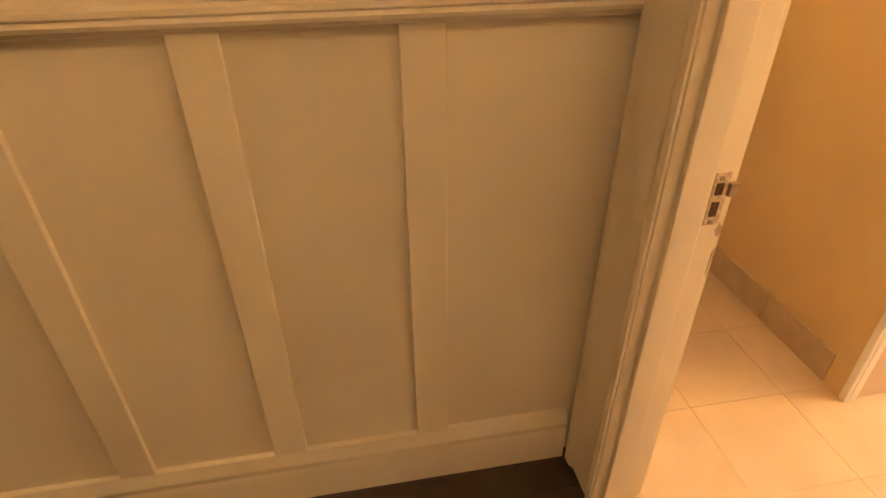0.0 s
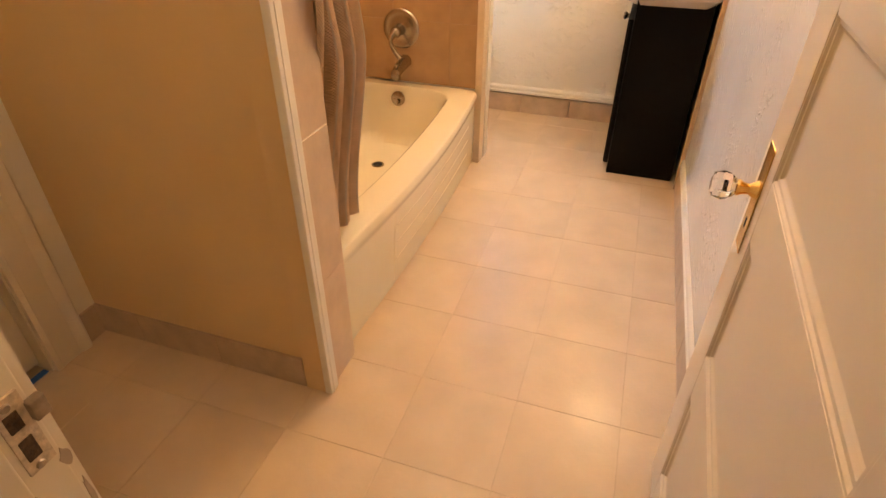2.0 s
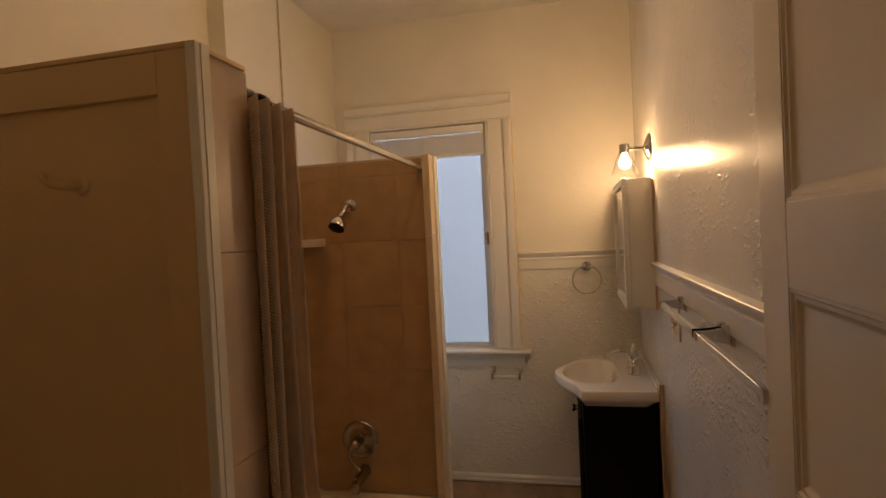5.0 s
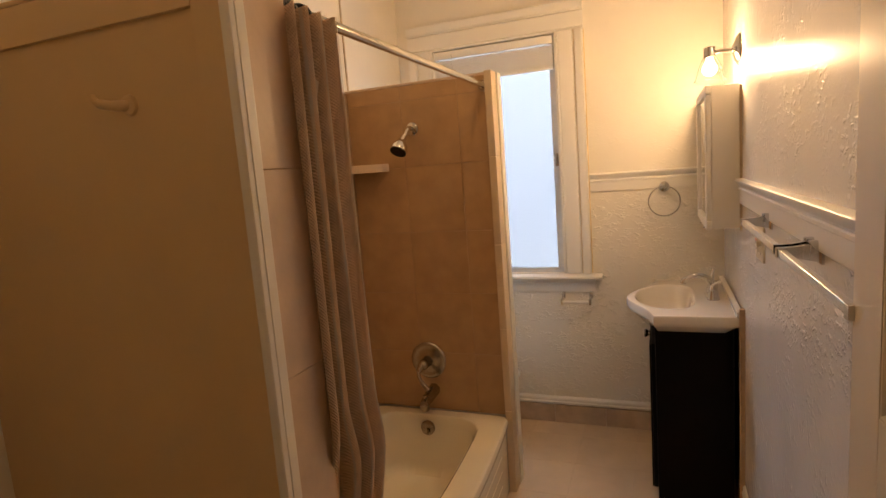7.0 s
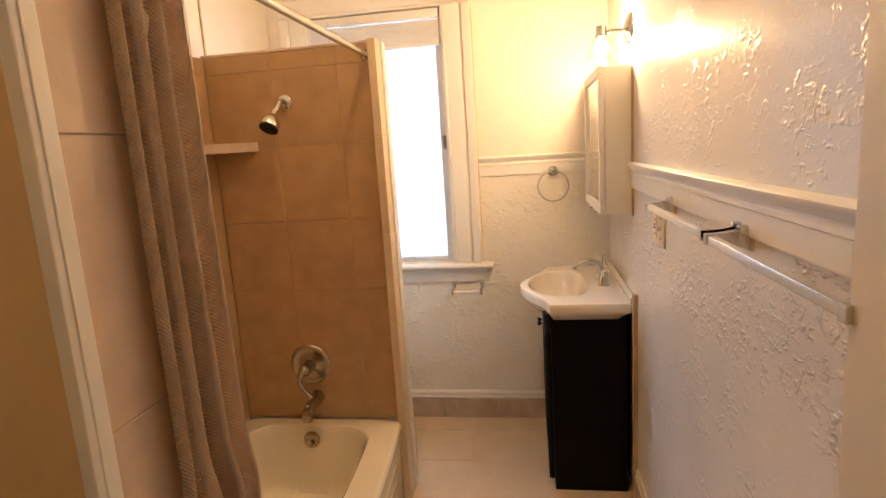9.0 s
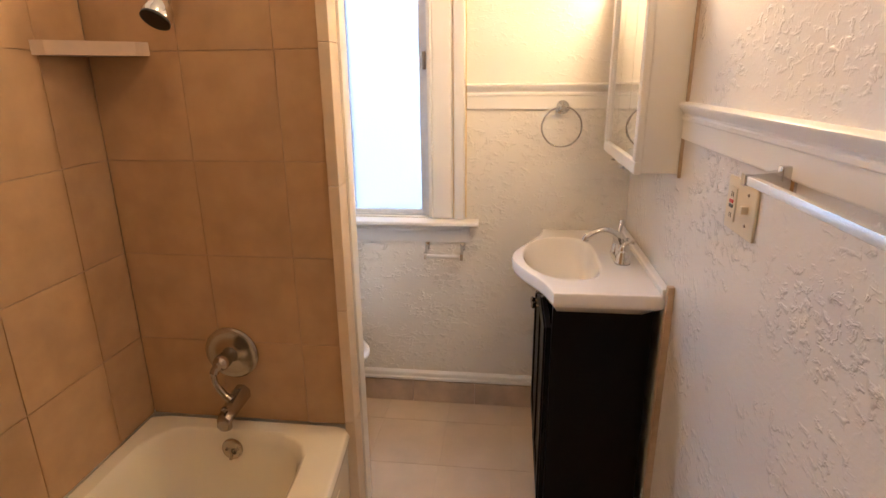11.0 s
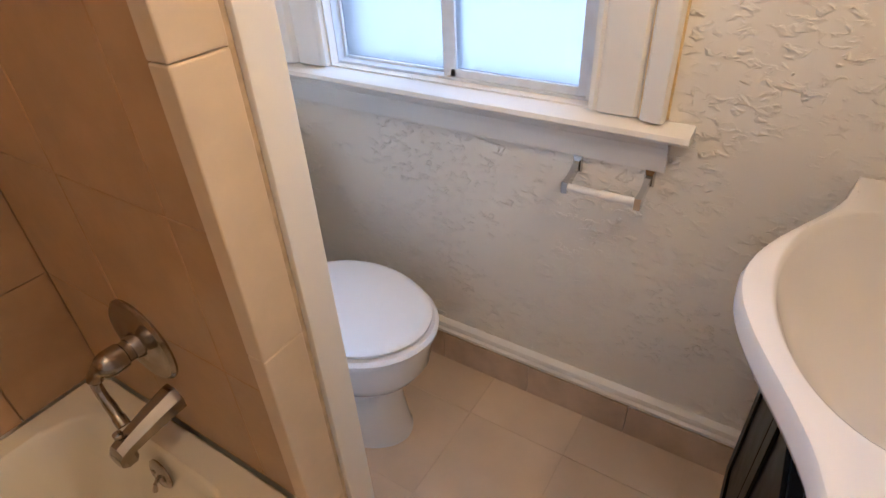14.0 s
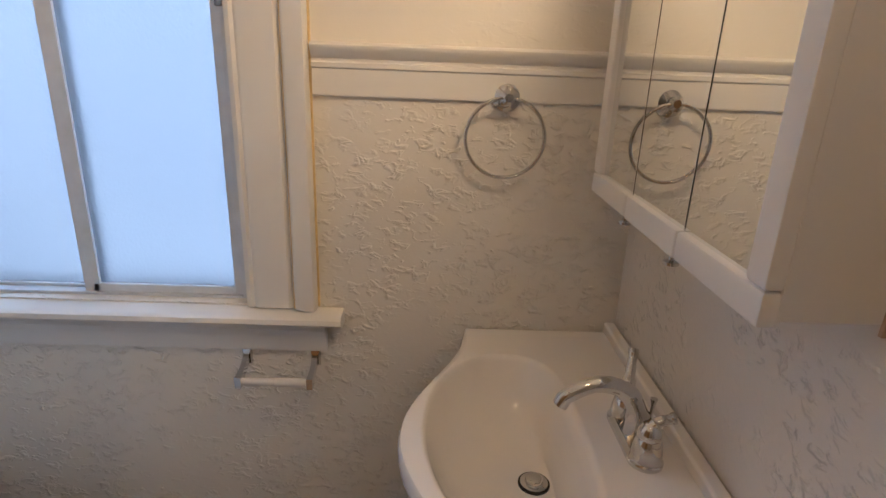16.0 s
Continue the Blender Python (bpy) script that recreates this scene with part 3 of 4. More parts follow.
# chair rail
DADO = [(0.0, 1.345), (0.008, 1.346), (0.010, 1.351), (0.010, 1.396), (0.014, 1.399), (0.014, 1.407), (0.010, 1.410), (0.010, 1.415), (0.016, 1.419), (0.019, 1.426), (0.025, 1.432), (0.026, 1.439), (0.021, 1.443), (0.0, 1.445)]
thing("trim_chair_rail", moulding([(o, u - 0.041) for o, u in DADO], along_right, 1.06, 3.47), M_TRIM, "glossy cream moulded chair rail on the plaster wall", "chair rail", kind="structure")
thing("trim_chair_rail_2", moulding(DADO, along_window, 0.0, OY0 - 0.156), M_TRIM, "cream moulded chair rail between window and corner", "chair rail", kind="structure")

# base: tile skirting with a painted moulding above
BASEM = [(0.0, 0.114), (0.030, 0.115), (0.033, 0.120), (0.032, 0.126), (0.022, 0.130), (0.021, 0.135), (0.025, 0.140), (0.022, 0.148), (0.008, 0.155), (0.0, 0.156)]


def skirting(name, place, a0, a1, moulded, label, length=0.29, depth=1.0):
    base = root(name, place(0, 0, a0), label, "baseboard", kind="structure")
    a = a0
    while a < a1 - 0.01:
        b = min(a + length, a1)
        bm = bmesh.new()
        p, q = Vector(place(0.0, 0.0, a + 0.001)), Vector(place(0.027 * depth if moulded else 0.011, 0.108, b - 0.001))
        lo, hi = [min(p[i], q[i]) for i in range(3)], [max(p[i], q[i]) for i in range(3)]
        under(base, part("tile", box(lo[0], hi[0], lo[1], hi[1], lo[2], hi[2], 0.0015), M_BASE))
        a = b
    if moulded:
        under(base, part("moulding", moulding([(o * depth, u) for o, u in BASEM], place, a0, a1), M_TRIM))


skirting("baseboard_east", along_window, 0.036, LEFT, True, "tan tile skirting with white moulding under the window", depth=0.75)
skirting("baseboard_south", along_right, 1.07, 3.45, True, "tan tile skirting with white moulding along the plaster wall", depth=0.45)
skirting("baseboard_alcove", lambda o, u, a: (HW + 0.012 - o, a, u), 1.035, ALC, False, "brown tile skirting on the alcove partition")
skirting("baseboard_alcove_2", lambda o, u, a: (a, ALC - o, u), 1.712, 1.770, False, "short brown tile skirting beside the alcove door")

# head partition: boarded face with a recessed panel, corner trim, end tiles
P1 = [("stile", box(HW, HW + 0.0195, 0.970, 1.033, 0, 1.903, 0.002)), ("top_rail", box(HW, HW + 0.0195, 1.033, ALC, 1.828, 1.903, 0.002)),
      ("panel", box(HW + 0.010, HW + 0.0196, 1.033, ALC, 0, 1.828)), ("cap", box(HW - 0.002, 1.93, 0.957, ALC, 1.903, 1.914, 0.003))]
# boards take the cream already tinted orange for the alcove's bounced light
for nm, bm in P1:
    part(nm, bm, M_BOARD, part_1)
part("corner_trim", box(HW - 0.003, HW + 0.038, 0.950, 0.972, 0, 1.914, 0.004), M_TRIM, part_1)
part("corner_bead", tube([(HW + 0.012, 0.9505, 0.0), (HW + 0.012, 0.9505, 1.910)], 0.0025, 8), M_TRIM, part_1)
z = 0.0
for z1 in (0.363, 0.757, 1.151, 1.546, 1.903):
    part("edge_tile", box(HW + 0.040, 1.937, 0.9615, 0.9685, z + 0.0006, z1 - 0.0006, 0.0012, seg=1), M_EDGE, part_1, smooth=False)
    z = z1

# shower partition end: bullnose tiles, caulk gap and a painted board
z = 0.0
for z1 in (0.400, 0.793, 1.179, 1.566, 1.930):
    part("bullnose_tile", box(3.354, 3.426, 0.957, 0.990, z + 0.0006, z1 - 0.0006, 0.0028, seg=3), M_BULL, part_2)
    z = z1
part("caulk_joint", box(3.426, 3.436, 0.962, 0.9725, 0, 1.920, 0.001), M_CAULK, part_2)
part("end_board", box(3.436, 3.492, 0.952, 0.973, 0, 1.930, 0.004), M_TRIM, part_2, "cream painted end board with cracked paint")
part("back_board", box(3.4422, 3.452, 0.973, LEFT, 0, 1.918), M_TRIM, part_2)
part("cap", box(S + 0.001, 3.478, 0.973, TILED, 1.9182, 1.930, 0.003), M_EDGE, part_2)

# hook on the head partition
hook = root("robe_hook", (HW + 0.010, 1.213, 1.684), "small cream painted robe hook on the partition", "hook")
under(hook, part("base", lathe([(0.020, 0), (0.018, 0.006), (0.010, 0.010)], Matrix.Translation((HW + 0.010, 1.213, 1.684)) @ pose(0, 0, 0, 0, -90)), M_BOARD))
under(hook, part("prong", tube(arc([(HW + 0.004, 1.213, 1.684), (HW - 0.02, 1.225, 1.682), (HW - 0.034, 1.242, 1.688), (HW - 0.036, 1.252, 1.700)]), [0.010] * 8 + [0.009] * 8 + [0.007] * 9, 10), M_BOARD))

# conduit strip on the wall above the tub
thing("trim_wall_batten", box(3.490, 3.502, LEFT - 0.006, LEFT, 1.93, CEIL, 0.002), M_CAULK, "thin vertical cover strip on the wall above the tub", "trim", kind="structure")

# ---- bathtub ----
TX0, TX1, TY1 = 1.938, S, 1.684
RIM = 0.366


def tub_line(front, x0, x1, y1, bow, r):
    out = rounded(x0, x1, front, y1, r, 5)
    # densify the front
    dens = []
    for p, q in zip(out, out[1:] + out[:1]):
        for k in range(12):
            t = k / 12
            x, y = p[0] + (q[0] - p[0]) * t, p[1] + (q[1] - p[1]) * t
            if y < (front + y1) / 2:
                u = (x - x0) / (x1 - x0)
                y -= bow * math.sin(math.pi * max(0, min(1, u))) * (1 if y < front + r + 0.001 else 0)
            dens.append((x, y))
    return polar(dens, ((x0 + x1) / 2, (front + y1) / 2), 96)


def lift(loop, z):
    return [(p.x, p.y, z) for p in loop]


tub = root("bathtub", (2.65, 1.34, 0), "almond enamel bathtub with a bowed front apron", "bathtub")
loops = [lift(tub_line(0.996, TX0, TX1, TY1, 0.020, 0.012), 0.0),
         lift(tub_line(0.994, TX0, TX1, TY1, 0.021, 0.012), 0.03),
         lift(tub_line(0.990, TX0, TX1, TY1, 0.040, 0.012), 0.300),
         lift(tub_line(0.986, TX0, TX1, TY1, 0.042, 0.012), 0.318),
         lift(tub_line(0.980, TX0, TX1, TY1, 0.044, 0.014), 0.336),
         lift(tub_line(0.980, TX0, TX1, TY1, 0.045, 0.014), RIM - 0.016),
         lift(tub_line(0.986, TX0 + 0.004, TX1 - 0.004, TY1 - 0.002, 0.045, 0.016), RIM - 0.004),
         lift(tub_line(0.996, TX0 + 0.01, TX1 - 0.01, TY1 - 0.01, 0.044, 0.02), RIM),
         lift(tub_line(1.084, TX0 + 0.075, TX1 - 0.060, TY1 - 0.055, 0.032, 0.12), RIM),
         lift(tub_line(1.093, TX0 + 0.085, TX1 - 0.068, TY1 - 0.063, 0.031, 0.12), RIM - 0.008),
         lift(tub_line(1.104, TX0 + 0.10, TX1 - 0.074, TY1 - 0.075, 0.028, 0.13), RIM - 0.04),
         lift(tub_line(1.140, TX0 + 0.22, TX1 - 0.11, TY1 - 0.11, 0.016, 0.14), 0.14),
         lift(tub_line(1.168, TX0 + 0.30, TX1 - 0.15, TY1 - 0.14, 0.008, 0.14), 0.095),
         lift(tub_line(1.22, TX0 + 0.42, TX1 - 0.24, TY1 - 0.20, 0.0, 0.12), 0.082)]
under(tub, part("basin", loft(loops), M_TUB))
m = Matrix.Translation((S - 0.083, 1.362, 0.308)) @ pose(0, 0, 0, 0, -83)
ofl = under(tub, part("overflow_plate", lathe([(0.036, 0), (0.036, 0.003), (0.030, 0.007), (0.006, 0.008)], m), M_NICKEL, label="round nickel overflow plate with a trip lever"))
for y in (1.345, 1.379):
    o = part("screw", lathe([(0.005, 0.006), (0.005, 0.010), (0.003, 0.011)], Matrix.Translation((S - 0.083, y, 0.308)) @ pose(0, 0, 0, 0, -83), 10), M_STEEL, ofl)
o = part("trip_lever", tube([(S - 0.087, 1.362, 0.308), (S - 0.105, 1.354, 0.305), (S - 0.109, 1.358, 0.285)], [0.004, 0.004, 0.006], 8), M_NICKEL, ofl)
under(tub, part("drain", lathe([(0.030, 0), (0.030, 0.003), (0.022, 0.004), (0.020, -0.004)], Matrix.Translation((3.02, 1.36, 0.082))), M_NICKEL))
under(tub, part("drain_hole", lathe([(0.021, 0.0), (0.021, 0.0045)], Matrix.Translation((3.02, 1.36, 0.082))), M_DARK))



def apron_at(x, z):
    u = (x - TX0) / (TX1 - TX0)
    return 0.994 - 0.004 * (z - 0.03) / 0.27 - (0.021 + 0.019 * (z - 0.03) / 0.27) * math.sin(math.pi * u)


for z in (0.105, 0.175, 0.245):
    under(tub, part("apron_rib", tube([(x, apron_at(x, z) + 0.0015, z) for x in [2.32 + 0.03 * k for k in range(31)]], 0.0032, 8), M_TUB))
under(tub, part("apron_rib", tube([(2.30, apron_at(2.30, z) + 0.0015, z) for z in (0.02, 0.10, 0.18, 0.26, 0.295)], 0.0034, 8), M_TUB))

# ---- shower fittings ----
def escutcheon(centre, r, t=0.006):
    return lathe([(r, 0), (r, t * 0.5), (r * 0.9, t), (r * 0.45, t * 1.6), (r * 0.3, t * 1.7)], Matrix.Translation(centre) @ pose(0, 0, 0, 0, -90))


VY0, VZ0 = 1.366, 0.617
valve = root("shower_valve", (S, VY0, VZ0), "round nickel shower valve with a curved lever handle", "shower valve")
under(valve, part("escutcheon", lathe([(0.090, 0), (0.090, 0.004), (0.084, 0.010), (0.070, 0.011), (0.060, 0.007), (0.034, 0.010), (0.026, 0.014), (0.024, 0.03)], Matrix.Translation((S, VY0, VZ0)) @ pose(0, 0, 0, 0, -90), 40), M_NICKEL))
under(valve, part("stem", lathe([(0.021, 0.012), (0.021, 0.042), (0.0245, 0.045), (0.0255, 0.072), (0.022, 0.084), (0.012, 0.092)], Matrix.Translation((S, VY0, VZ0)) @ pose(0, 0, 0, 0, -90), 28), M_NICKEL))
under(valve, part("lever", tube(arc([(S - 0.070, VY0, VZ0 + 0.004), (S - 0.096, VY0 + 0.012, VZ0 - 0.018), (S - 0.100, VY0 + 0.013, VZ0 - 0.052), (S - 0.102, VY0 - 0.008, VZ0 - 0.086), (S - 0.106, VY0 - 0.034, VZ0 - 0.110)], 6), [0.018] * 4 + [0.014] * 4 + [0.0095] * 8 + [0.0105] * 5 + [0.012] * 10, 14), M_NICKEL))
PY, PZ = 1.350, 0.468
spout = root("tub_spout", (S, PY, PZ), "nickel faceted tub spout with diverter knob", "tub spout")


def spout_loop(d, z, w, h):
    """Eight-sided section across the spout at distance d from the wall."""
    c = 0.42
    return [(S - d, PY + a * w, z + b * h) for a, b in ((-c, -1), (c, -1), (1, -c), (1, c), (c, 1), (-c, 1), (-1, c), (-1, -c))]


under(spout, part("body", loft([spout_loop(-0.002, PZ, 0.029, 0.030), spout_loop(0.012, PZ, 0.029, 0.030), spout_loop(0.060, PZ - 0.008, 0.026, 0.0265), spout_loop(0.112, PZ - 0.019, 0.0225, 0.022), spout_loop(0.134, PZ - 0.027, 0.021, 0.021), spout_loop(0.142, PZ - 0.036, 0.018, 0.014)]), M_NICKEL))
under(spout, part("outlet", loft([[(S - 0.123 + a * 0.017, PY + b * 0.018, z) for a, b in ((-1, -0.5), (-0.5, -1), (0.5, -1), (1, -0.5), (1, 0.5), (0.5, 1), (-0.5, 1), (-1, 0.5))] for z in (PZ - 0.054, PZ - 0.030)]), M_NICKEL))
under(spout, part("diverter", lathe([(0.003, 0), (0.003, 0.010), (0.009, 0.013), (0.009, 0.019), (0.005, 0.022)], Matrix.Translation((S - 0.118, PY, PZ - 0.002)), 14), M_NICKEL))
head = root("shower", (S, 1.354, 1.721), "chrome shower head with a black face on a short arm", "shower head")
under(head, part("flange", escutcheon((S, 1.354, 1.721), 0.030), M_CHROME))
under(head, part("arm", tube(arc([(S, 1.354, 1.721), (S - 0.05, 1.347, 1.723), (S - 0.085, 1.35, 1.697), (S - 0.098, 1.358, 1.670)], 5), 0.0095, 12), M_CHROME))
q = look((S - 0.098, 1.358, 1.677), (S - 0.150, 1.370, 1.607))
under(head, part("shell", lathe([(0.012, 0.01), (0.016, -0.012), (0.020, -0.020), (0.034, -0.040), (0.038, -0.060), (0.036, -0.072)], q), M_CHROME))
under(head, part("face", lathe([(0.036, -0.068), (0.037, -0.076), (0.030, -0.079)], q), M_RUBBER))
SH = [(S, TILED - 0.012), (S - 0.195, TILED - 0.012), (S - 0.188, TILED - 0.045), (S - 0.045, TILED - 0.195), (S, TILED - 0.205)]
thing("corner_shelf", loft([[(x, y, z) for x, y in SH] for z in (1.538, 1.574)]), M_EDGE, "pale ceramic corner shelf in the tiled shower", "shelf", smooth=False)

rod = root("curtain_rod", (2.65, 1.0, 1.872), "polished metal shower curtain rod with end flanges", "curtain rod")
under(rod, part("rod", tube([(1.940, 1.0, 1.872), (S - 0.004, 1.0, 1.872)], 0.0125, 16), M_CHROME))
under(rod, part("flange", lathe([(0.026, 0), (0.026, 0.004), (0.018, 0.012), (0.015, 0.024)], Matrix.Translation((S, 1.0, 1.872)) @ pose(0, 0, 0, 0, -90)), M_CHROME))
under(rod, part("flange", lathe([(0.026, 0), (0.026, 0.004), (0.018, 0.012), (0.015, 0.024)], Matrix.Translation((1.937, 1.0, 1.872)) @ pose(0, 0, 0, 0, 90)), M_CHROME))

# shower curtain, drawn to the head of the tub
curtain = root("shower_curtain", (2.05, 1.0, 0.40), "taupe woven shower curtain drawn aside on black rings", "curtain")


def smooth01(a, b, t):
    t = max(0, min(1, (t - a) / (b - a)))
    return t * t * (3 - 2 * t)


def fold(u, v):
    """u along the curtain, v down from the rod: round pleats bunched at the rings, the hem swung in onto the tub rim."""
    low, wide = smooth01(0.56, 0.68, v), smooth01(0.20, 1.0, v)
    x = 1.908 + 0.032 * low + (0.166 + 0.068 * wide - 0.010 * low) * u
    ph = 2 * math.pi * 3.4 * u + 0.5 * math.sin(1.9 * v + 2.6 * u) + 0.9
    free = smooth01(0.14, 0.34, u)
    amp = 0.009 + (0.034 - 0.018 * wide) * free
    lobe = 2 * abs(math.sin(ph / 2)) ** 0.85 - 1
    y = 0.942 + 0.036 * (free + (1 - free) * low) * (1 - 0.2 * low) + 0.078 * smooth01(0.58, 1.0, v) - amp * lobe + 0.0018 * math.sin(29 * u + 5 * v) * free
    return x - 0.010 * math.sin(ph) * free, y, 1.852 - 1.480 * v - 0.008 * math.sin(ph + 1) * (1 - v)


def cloth(u0, u1, off, nu, nv=44):
    bm = bmesh.new()
    g = [[bm.verts.new(Vector(fold(u0 + (u1 - u0) * i / nu, j / nv)) + Vector((0, off, 0))) for i in range(nu + 1)] for j in range(nv + 1)]
    for j in range(nv):
        for i in range(nu):
            bm.faces.new((g[j][i], g[j][i + 1], g[j + 1][i + 1], g[j + 1][i])).smooth = True
    bmesh.ops.solidify(bm, geom=bm.faces[:], thickness=0.002)
    return bm


under(curtain, part("cloth", cloth(0, 1, 0, 220), M_CURTAIN))
under(curtain, part("hem", cloth(0.985, 1.005, -0.0035, 4), M_HEM, label="pale stitched edge"))
under(curtain, part("seam", cloth(0.33, 0.345, -0.0035, 3), M_HEM))
under(curtain, part("seam", cloth(0.66, 0.675, -0.0035, 3), M_HEM))
under(curtain, part("flap", loft([[(1.962, 0.955, 1.752), (1.998, 0.941, 1.717), (1.981, 0.943, 1.667), (1.966, 0.953, 1.692)], [(1.962, 0.958, 1.752), (1.998, 0.944, 1.717), (1.981, 0.946, 1.667), (1.966, 0.956, 1.692)]]), M_HEM))
under(curtain, part("grommet", ring((1.977, 0.942, 1.702), (0.3, -1, 0.1), 0.008, 0.003, 20), M_NICKEL))
under(curtain, part("grommet_hole", lathe([(0.006, 0), (0.006, 0.002)], Matrix.Translation((1.977, 0.9425, 1.702)) @ pose(0, 0, 0, 90), 14), M_DARK))
for x in (1.945, 1.953, 1.962, 1.971, 1.980, 1.990, 2.035, 2.045):
    under(curtain, part("ring", ring((x, 1.0, 1.862), (1, 0.12, 0.1 * math.sin(40 * x)), 0.024, 0.0042, 26), M_RUBBER))

# ---- vanity ----
VX0, VX1, VY = 3.464, 4.110, 0.333
van = root("vanity_cabinet", (3.79, 0.18, 0), "espresso black vanity cabinet with two doors under the sink", "cabinet")
for nm, b in (("side_panel", (VX0, VX0 + 0.018, 0.030, VY, 0.0, 0.806)), ("side_panel", (VX1 - 0.018, VX1, 0.030, VY, 0.0, 0.806)),
              ("back_panel", (VX0 + 0.018, VX1 - 0.018, 0.030, 0.040, 0.0, 0.80)), ("bottom_panel", (VX0 + 0.018, VX1 - 0.018, 0.040, VY, 0.0, 0.07))):
    under(van, part(nm, box(*b, 0.0015), M_BLACK))
for a, b, kx in ((VX0 + 0.004, 3.788, 3.765), (3.792, VX1 - 0.004, 3.815)):
    d = under(van, part("door", box(a, b, VY + 0.001, VY + 0.018, 0.05, 0.715, 0.003), M_BLACK))
    bm = bmesh.new()
    for x0, x1, z0, z1 in ((a + 0.002, a + 0.055, 0.052, 0.713), (b - 0.055, b - 0.002, 0.052, 0.713), (a + 0.055, b - 0.055, 0.052, 0.11), (a + 0.055, b - 0.055, 0.655, 0.713)):
        box(x0, x1, VY + 0.018, VY + 0.025, z0, z1, 0.002, bm)
    part("door_frame", bm, M_BLACK, d)
    part("knob", lathe([(0.006, 0), (0.005, 0.012), (0.012, 0.020), (0.013, 0.026), (0.008, 0.031)], Matrix.Translation((kx, VY + 0.024, 0.665)) @ pose(0, 0, 0, -90), 16), M_NICKEL, d)
thing("filler_strip", box(3.386, 3.4072, 0.0, 0.019, 0.0, 0.894, 0.002), M_WOOD, "raw wooden filler strip between vanity and wall", "filler strip")


KX0, KX1 = 3.408, 4.136


def sink_outline(inset):
    pts = [(KX1 - inset, 0.004 + inset), (KX1 - inset, 0.338)]
    for i in range(49):
        x = KX1 - inset - (KX1 - KX0 - 2 * inset) * i / 48
        a = max(-1.0, min(1.0, (x - 3.757) / 0.345))
        pts.append((x, 0.347 - inset + 0.116 * math.cos(a * math.pi / 2) ** 2))
    return pts + [(KX0 + inset, 0.338), (KX0 + inset, 0.004 + inset)]


SC = (3.772, 0.24)
NS = 96


def bowl_loop(cx, cy, a, front, back, z, k=1.9):
    """A basin section: round to the front, squarer along the deck."""
    out = []
    for i in range(NS):
        t = 2 * math.pi * i / NS
        c, s = math.cos(t), math.sin(t)
        e, b = (k, front) if s > 0 else (k + 1.4, back)
        r = (abs(c / a) ** e + abs(s / b) ** e) ** (-1 / e)
        out.append((cx + r * c, cy + r * s, z))
    return out


sink = root("sink", (3.79, 0.24, 0.80), "white china vanity sink with a bowed front", "sink")
sl = [[(SC[0] + (p.x - SC[0]) * 0.55, SC[1] + (p.y - SC[1]) * 0.55, 0.725) for p in polar(sink_outline(0.02), SC, NS)],
      [(SC[0] + (p.x - SC[0]) * 0.82, SC[1] + (p.y - SC[1]) * 0.80, 0.755) for p in polar(sink_outline(0.02), SC, NS)],
      lift(polar(sink_outline(0.016), SC, NS), 0.804), lift(polar(sink_outline(0.004), SC, NS), 0.812), lift(polar(sink_outline(0), SC, NS), 0.824),
      lift(polar(sink_outline(0), SC, NS), 0.846), lift(polar(sink_outline(0.004), SC, NS), 0.854), lift(polar(sink_outline(0.012), SC, NS), 0.857)]
sl += [bowl_loop(3.772, 0.285, 0.246, 0.143, 0.129, 0.857), bowl_loop(3.772, 0.285, 0.241, 0.138, 0.122, 0.8545), bowl_loop(3.772, 0.285, 0.236, 0.133, 0.116, 0.847),
       bowl_loop(3.773, 0.283, 0.226, 0.125, 0.108, 0.825), bowl_loop(3.778, 0.276, 0.196, 0.106, 0.092, 0.780), bowl_loop(3.784, 0.262, 0.146, 0.080, 0.068, 0.748),
       bowl_loop(3.788, 0.245, 0.085, 0.052, 0.046, 0.737), bowl_loop(3.789, 0.232, 0.03, 0.024, 0.024, 0.7335)]
under(sink, part("basin", loft(sl), M_SINK))
under(sink, part("backsplash", box(KX0 + 0.004, KX1, 0.002, 0.028, 0.850, 0.878, 0.006, seg=3), M_SINK))
under(sink, part("drain", lathe([(0.024, 0), (0.024, 0.004), (0.016, 0.005), (0.015, 0.012), (0.010, 0.015)], Matrix.Translation((3.789, 0.230, 0.7345))), M_CHROME, label="chrome pop-up drain"))
under(sink, part("drain_ring", lathe([(0.0275, 0), (0.0275, 0.0022), (0.0245, 0.0026)], Matrix.Translation((3.789, 0.230, 0.7340))), M_DARK))

tap = root("faucet", (3.76, 0.088, 0.857), "polished chrome two-handle faucet with an arched spout", "faucet")
FX = 3.752
under(tap, part("base_plate", slab(rounded(FX - 0.075, FX + 0.075, 0.062, 0.114, 0.025), [(0, 0.856), (0, 0.864), (0.006, 0.871)]), M_CHROME))
under(tap, part("spout", tube(arc([(FX, 0.088, 0.865), (FX, 0.088, 0.905), (FX, 0.110, 0.945), (FX, 0.155, 0.958), (FX, 0.200, 0.938), (FX, 0.212, 0.920)], 5), [0.019] * 6 + [0.0155] * 5 + [0.0135] * 5 + [0.0125] * 10, 16), M_CHROME))
BELL = [(0.0265, 0.858), (0.0265, 0.864), (0.0235, 0.868), (0.0225, 0.882), (0.0195, 0.897), (0.0165, 0.902), (0.0185, 0.906), (0.0165, 0.918), (0.010, 0.926), (0.002, 0.928)]
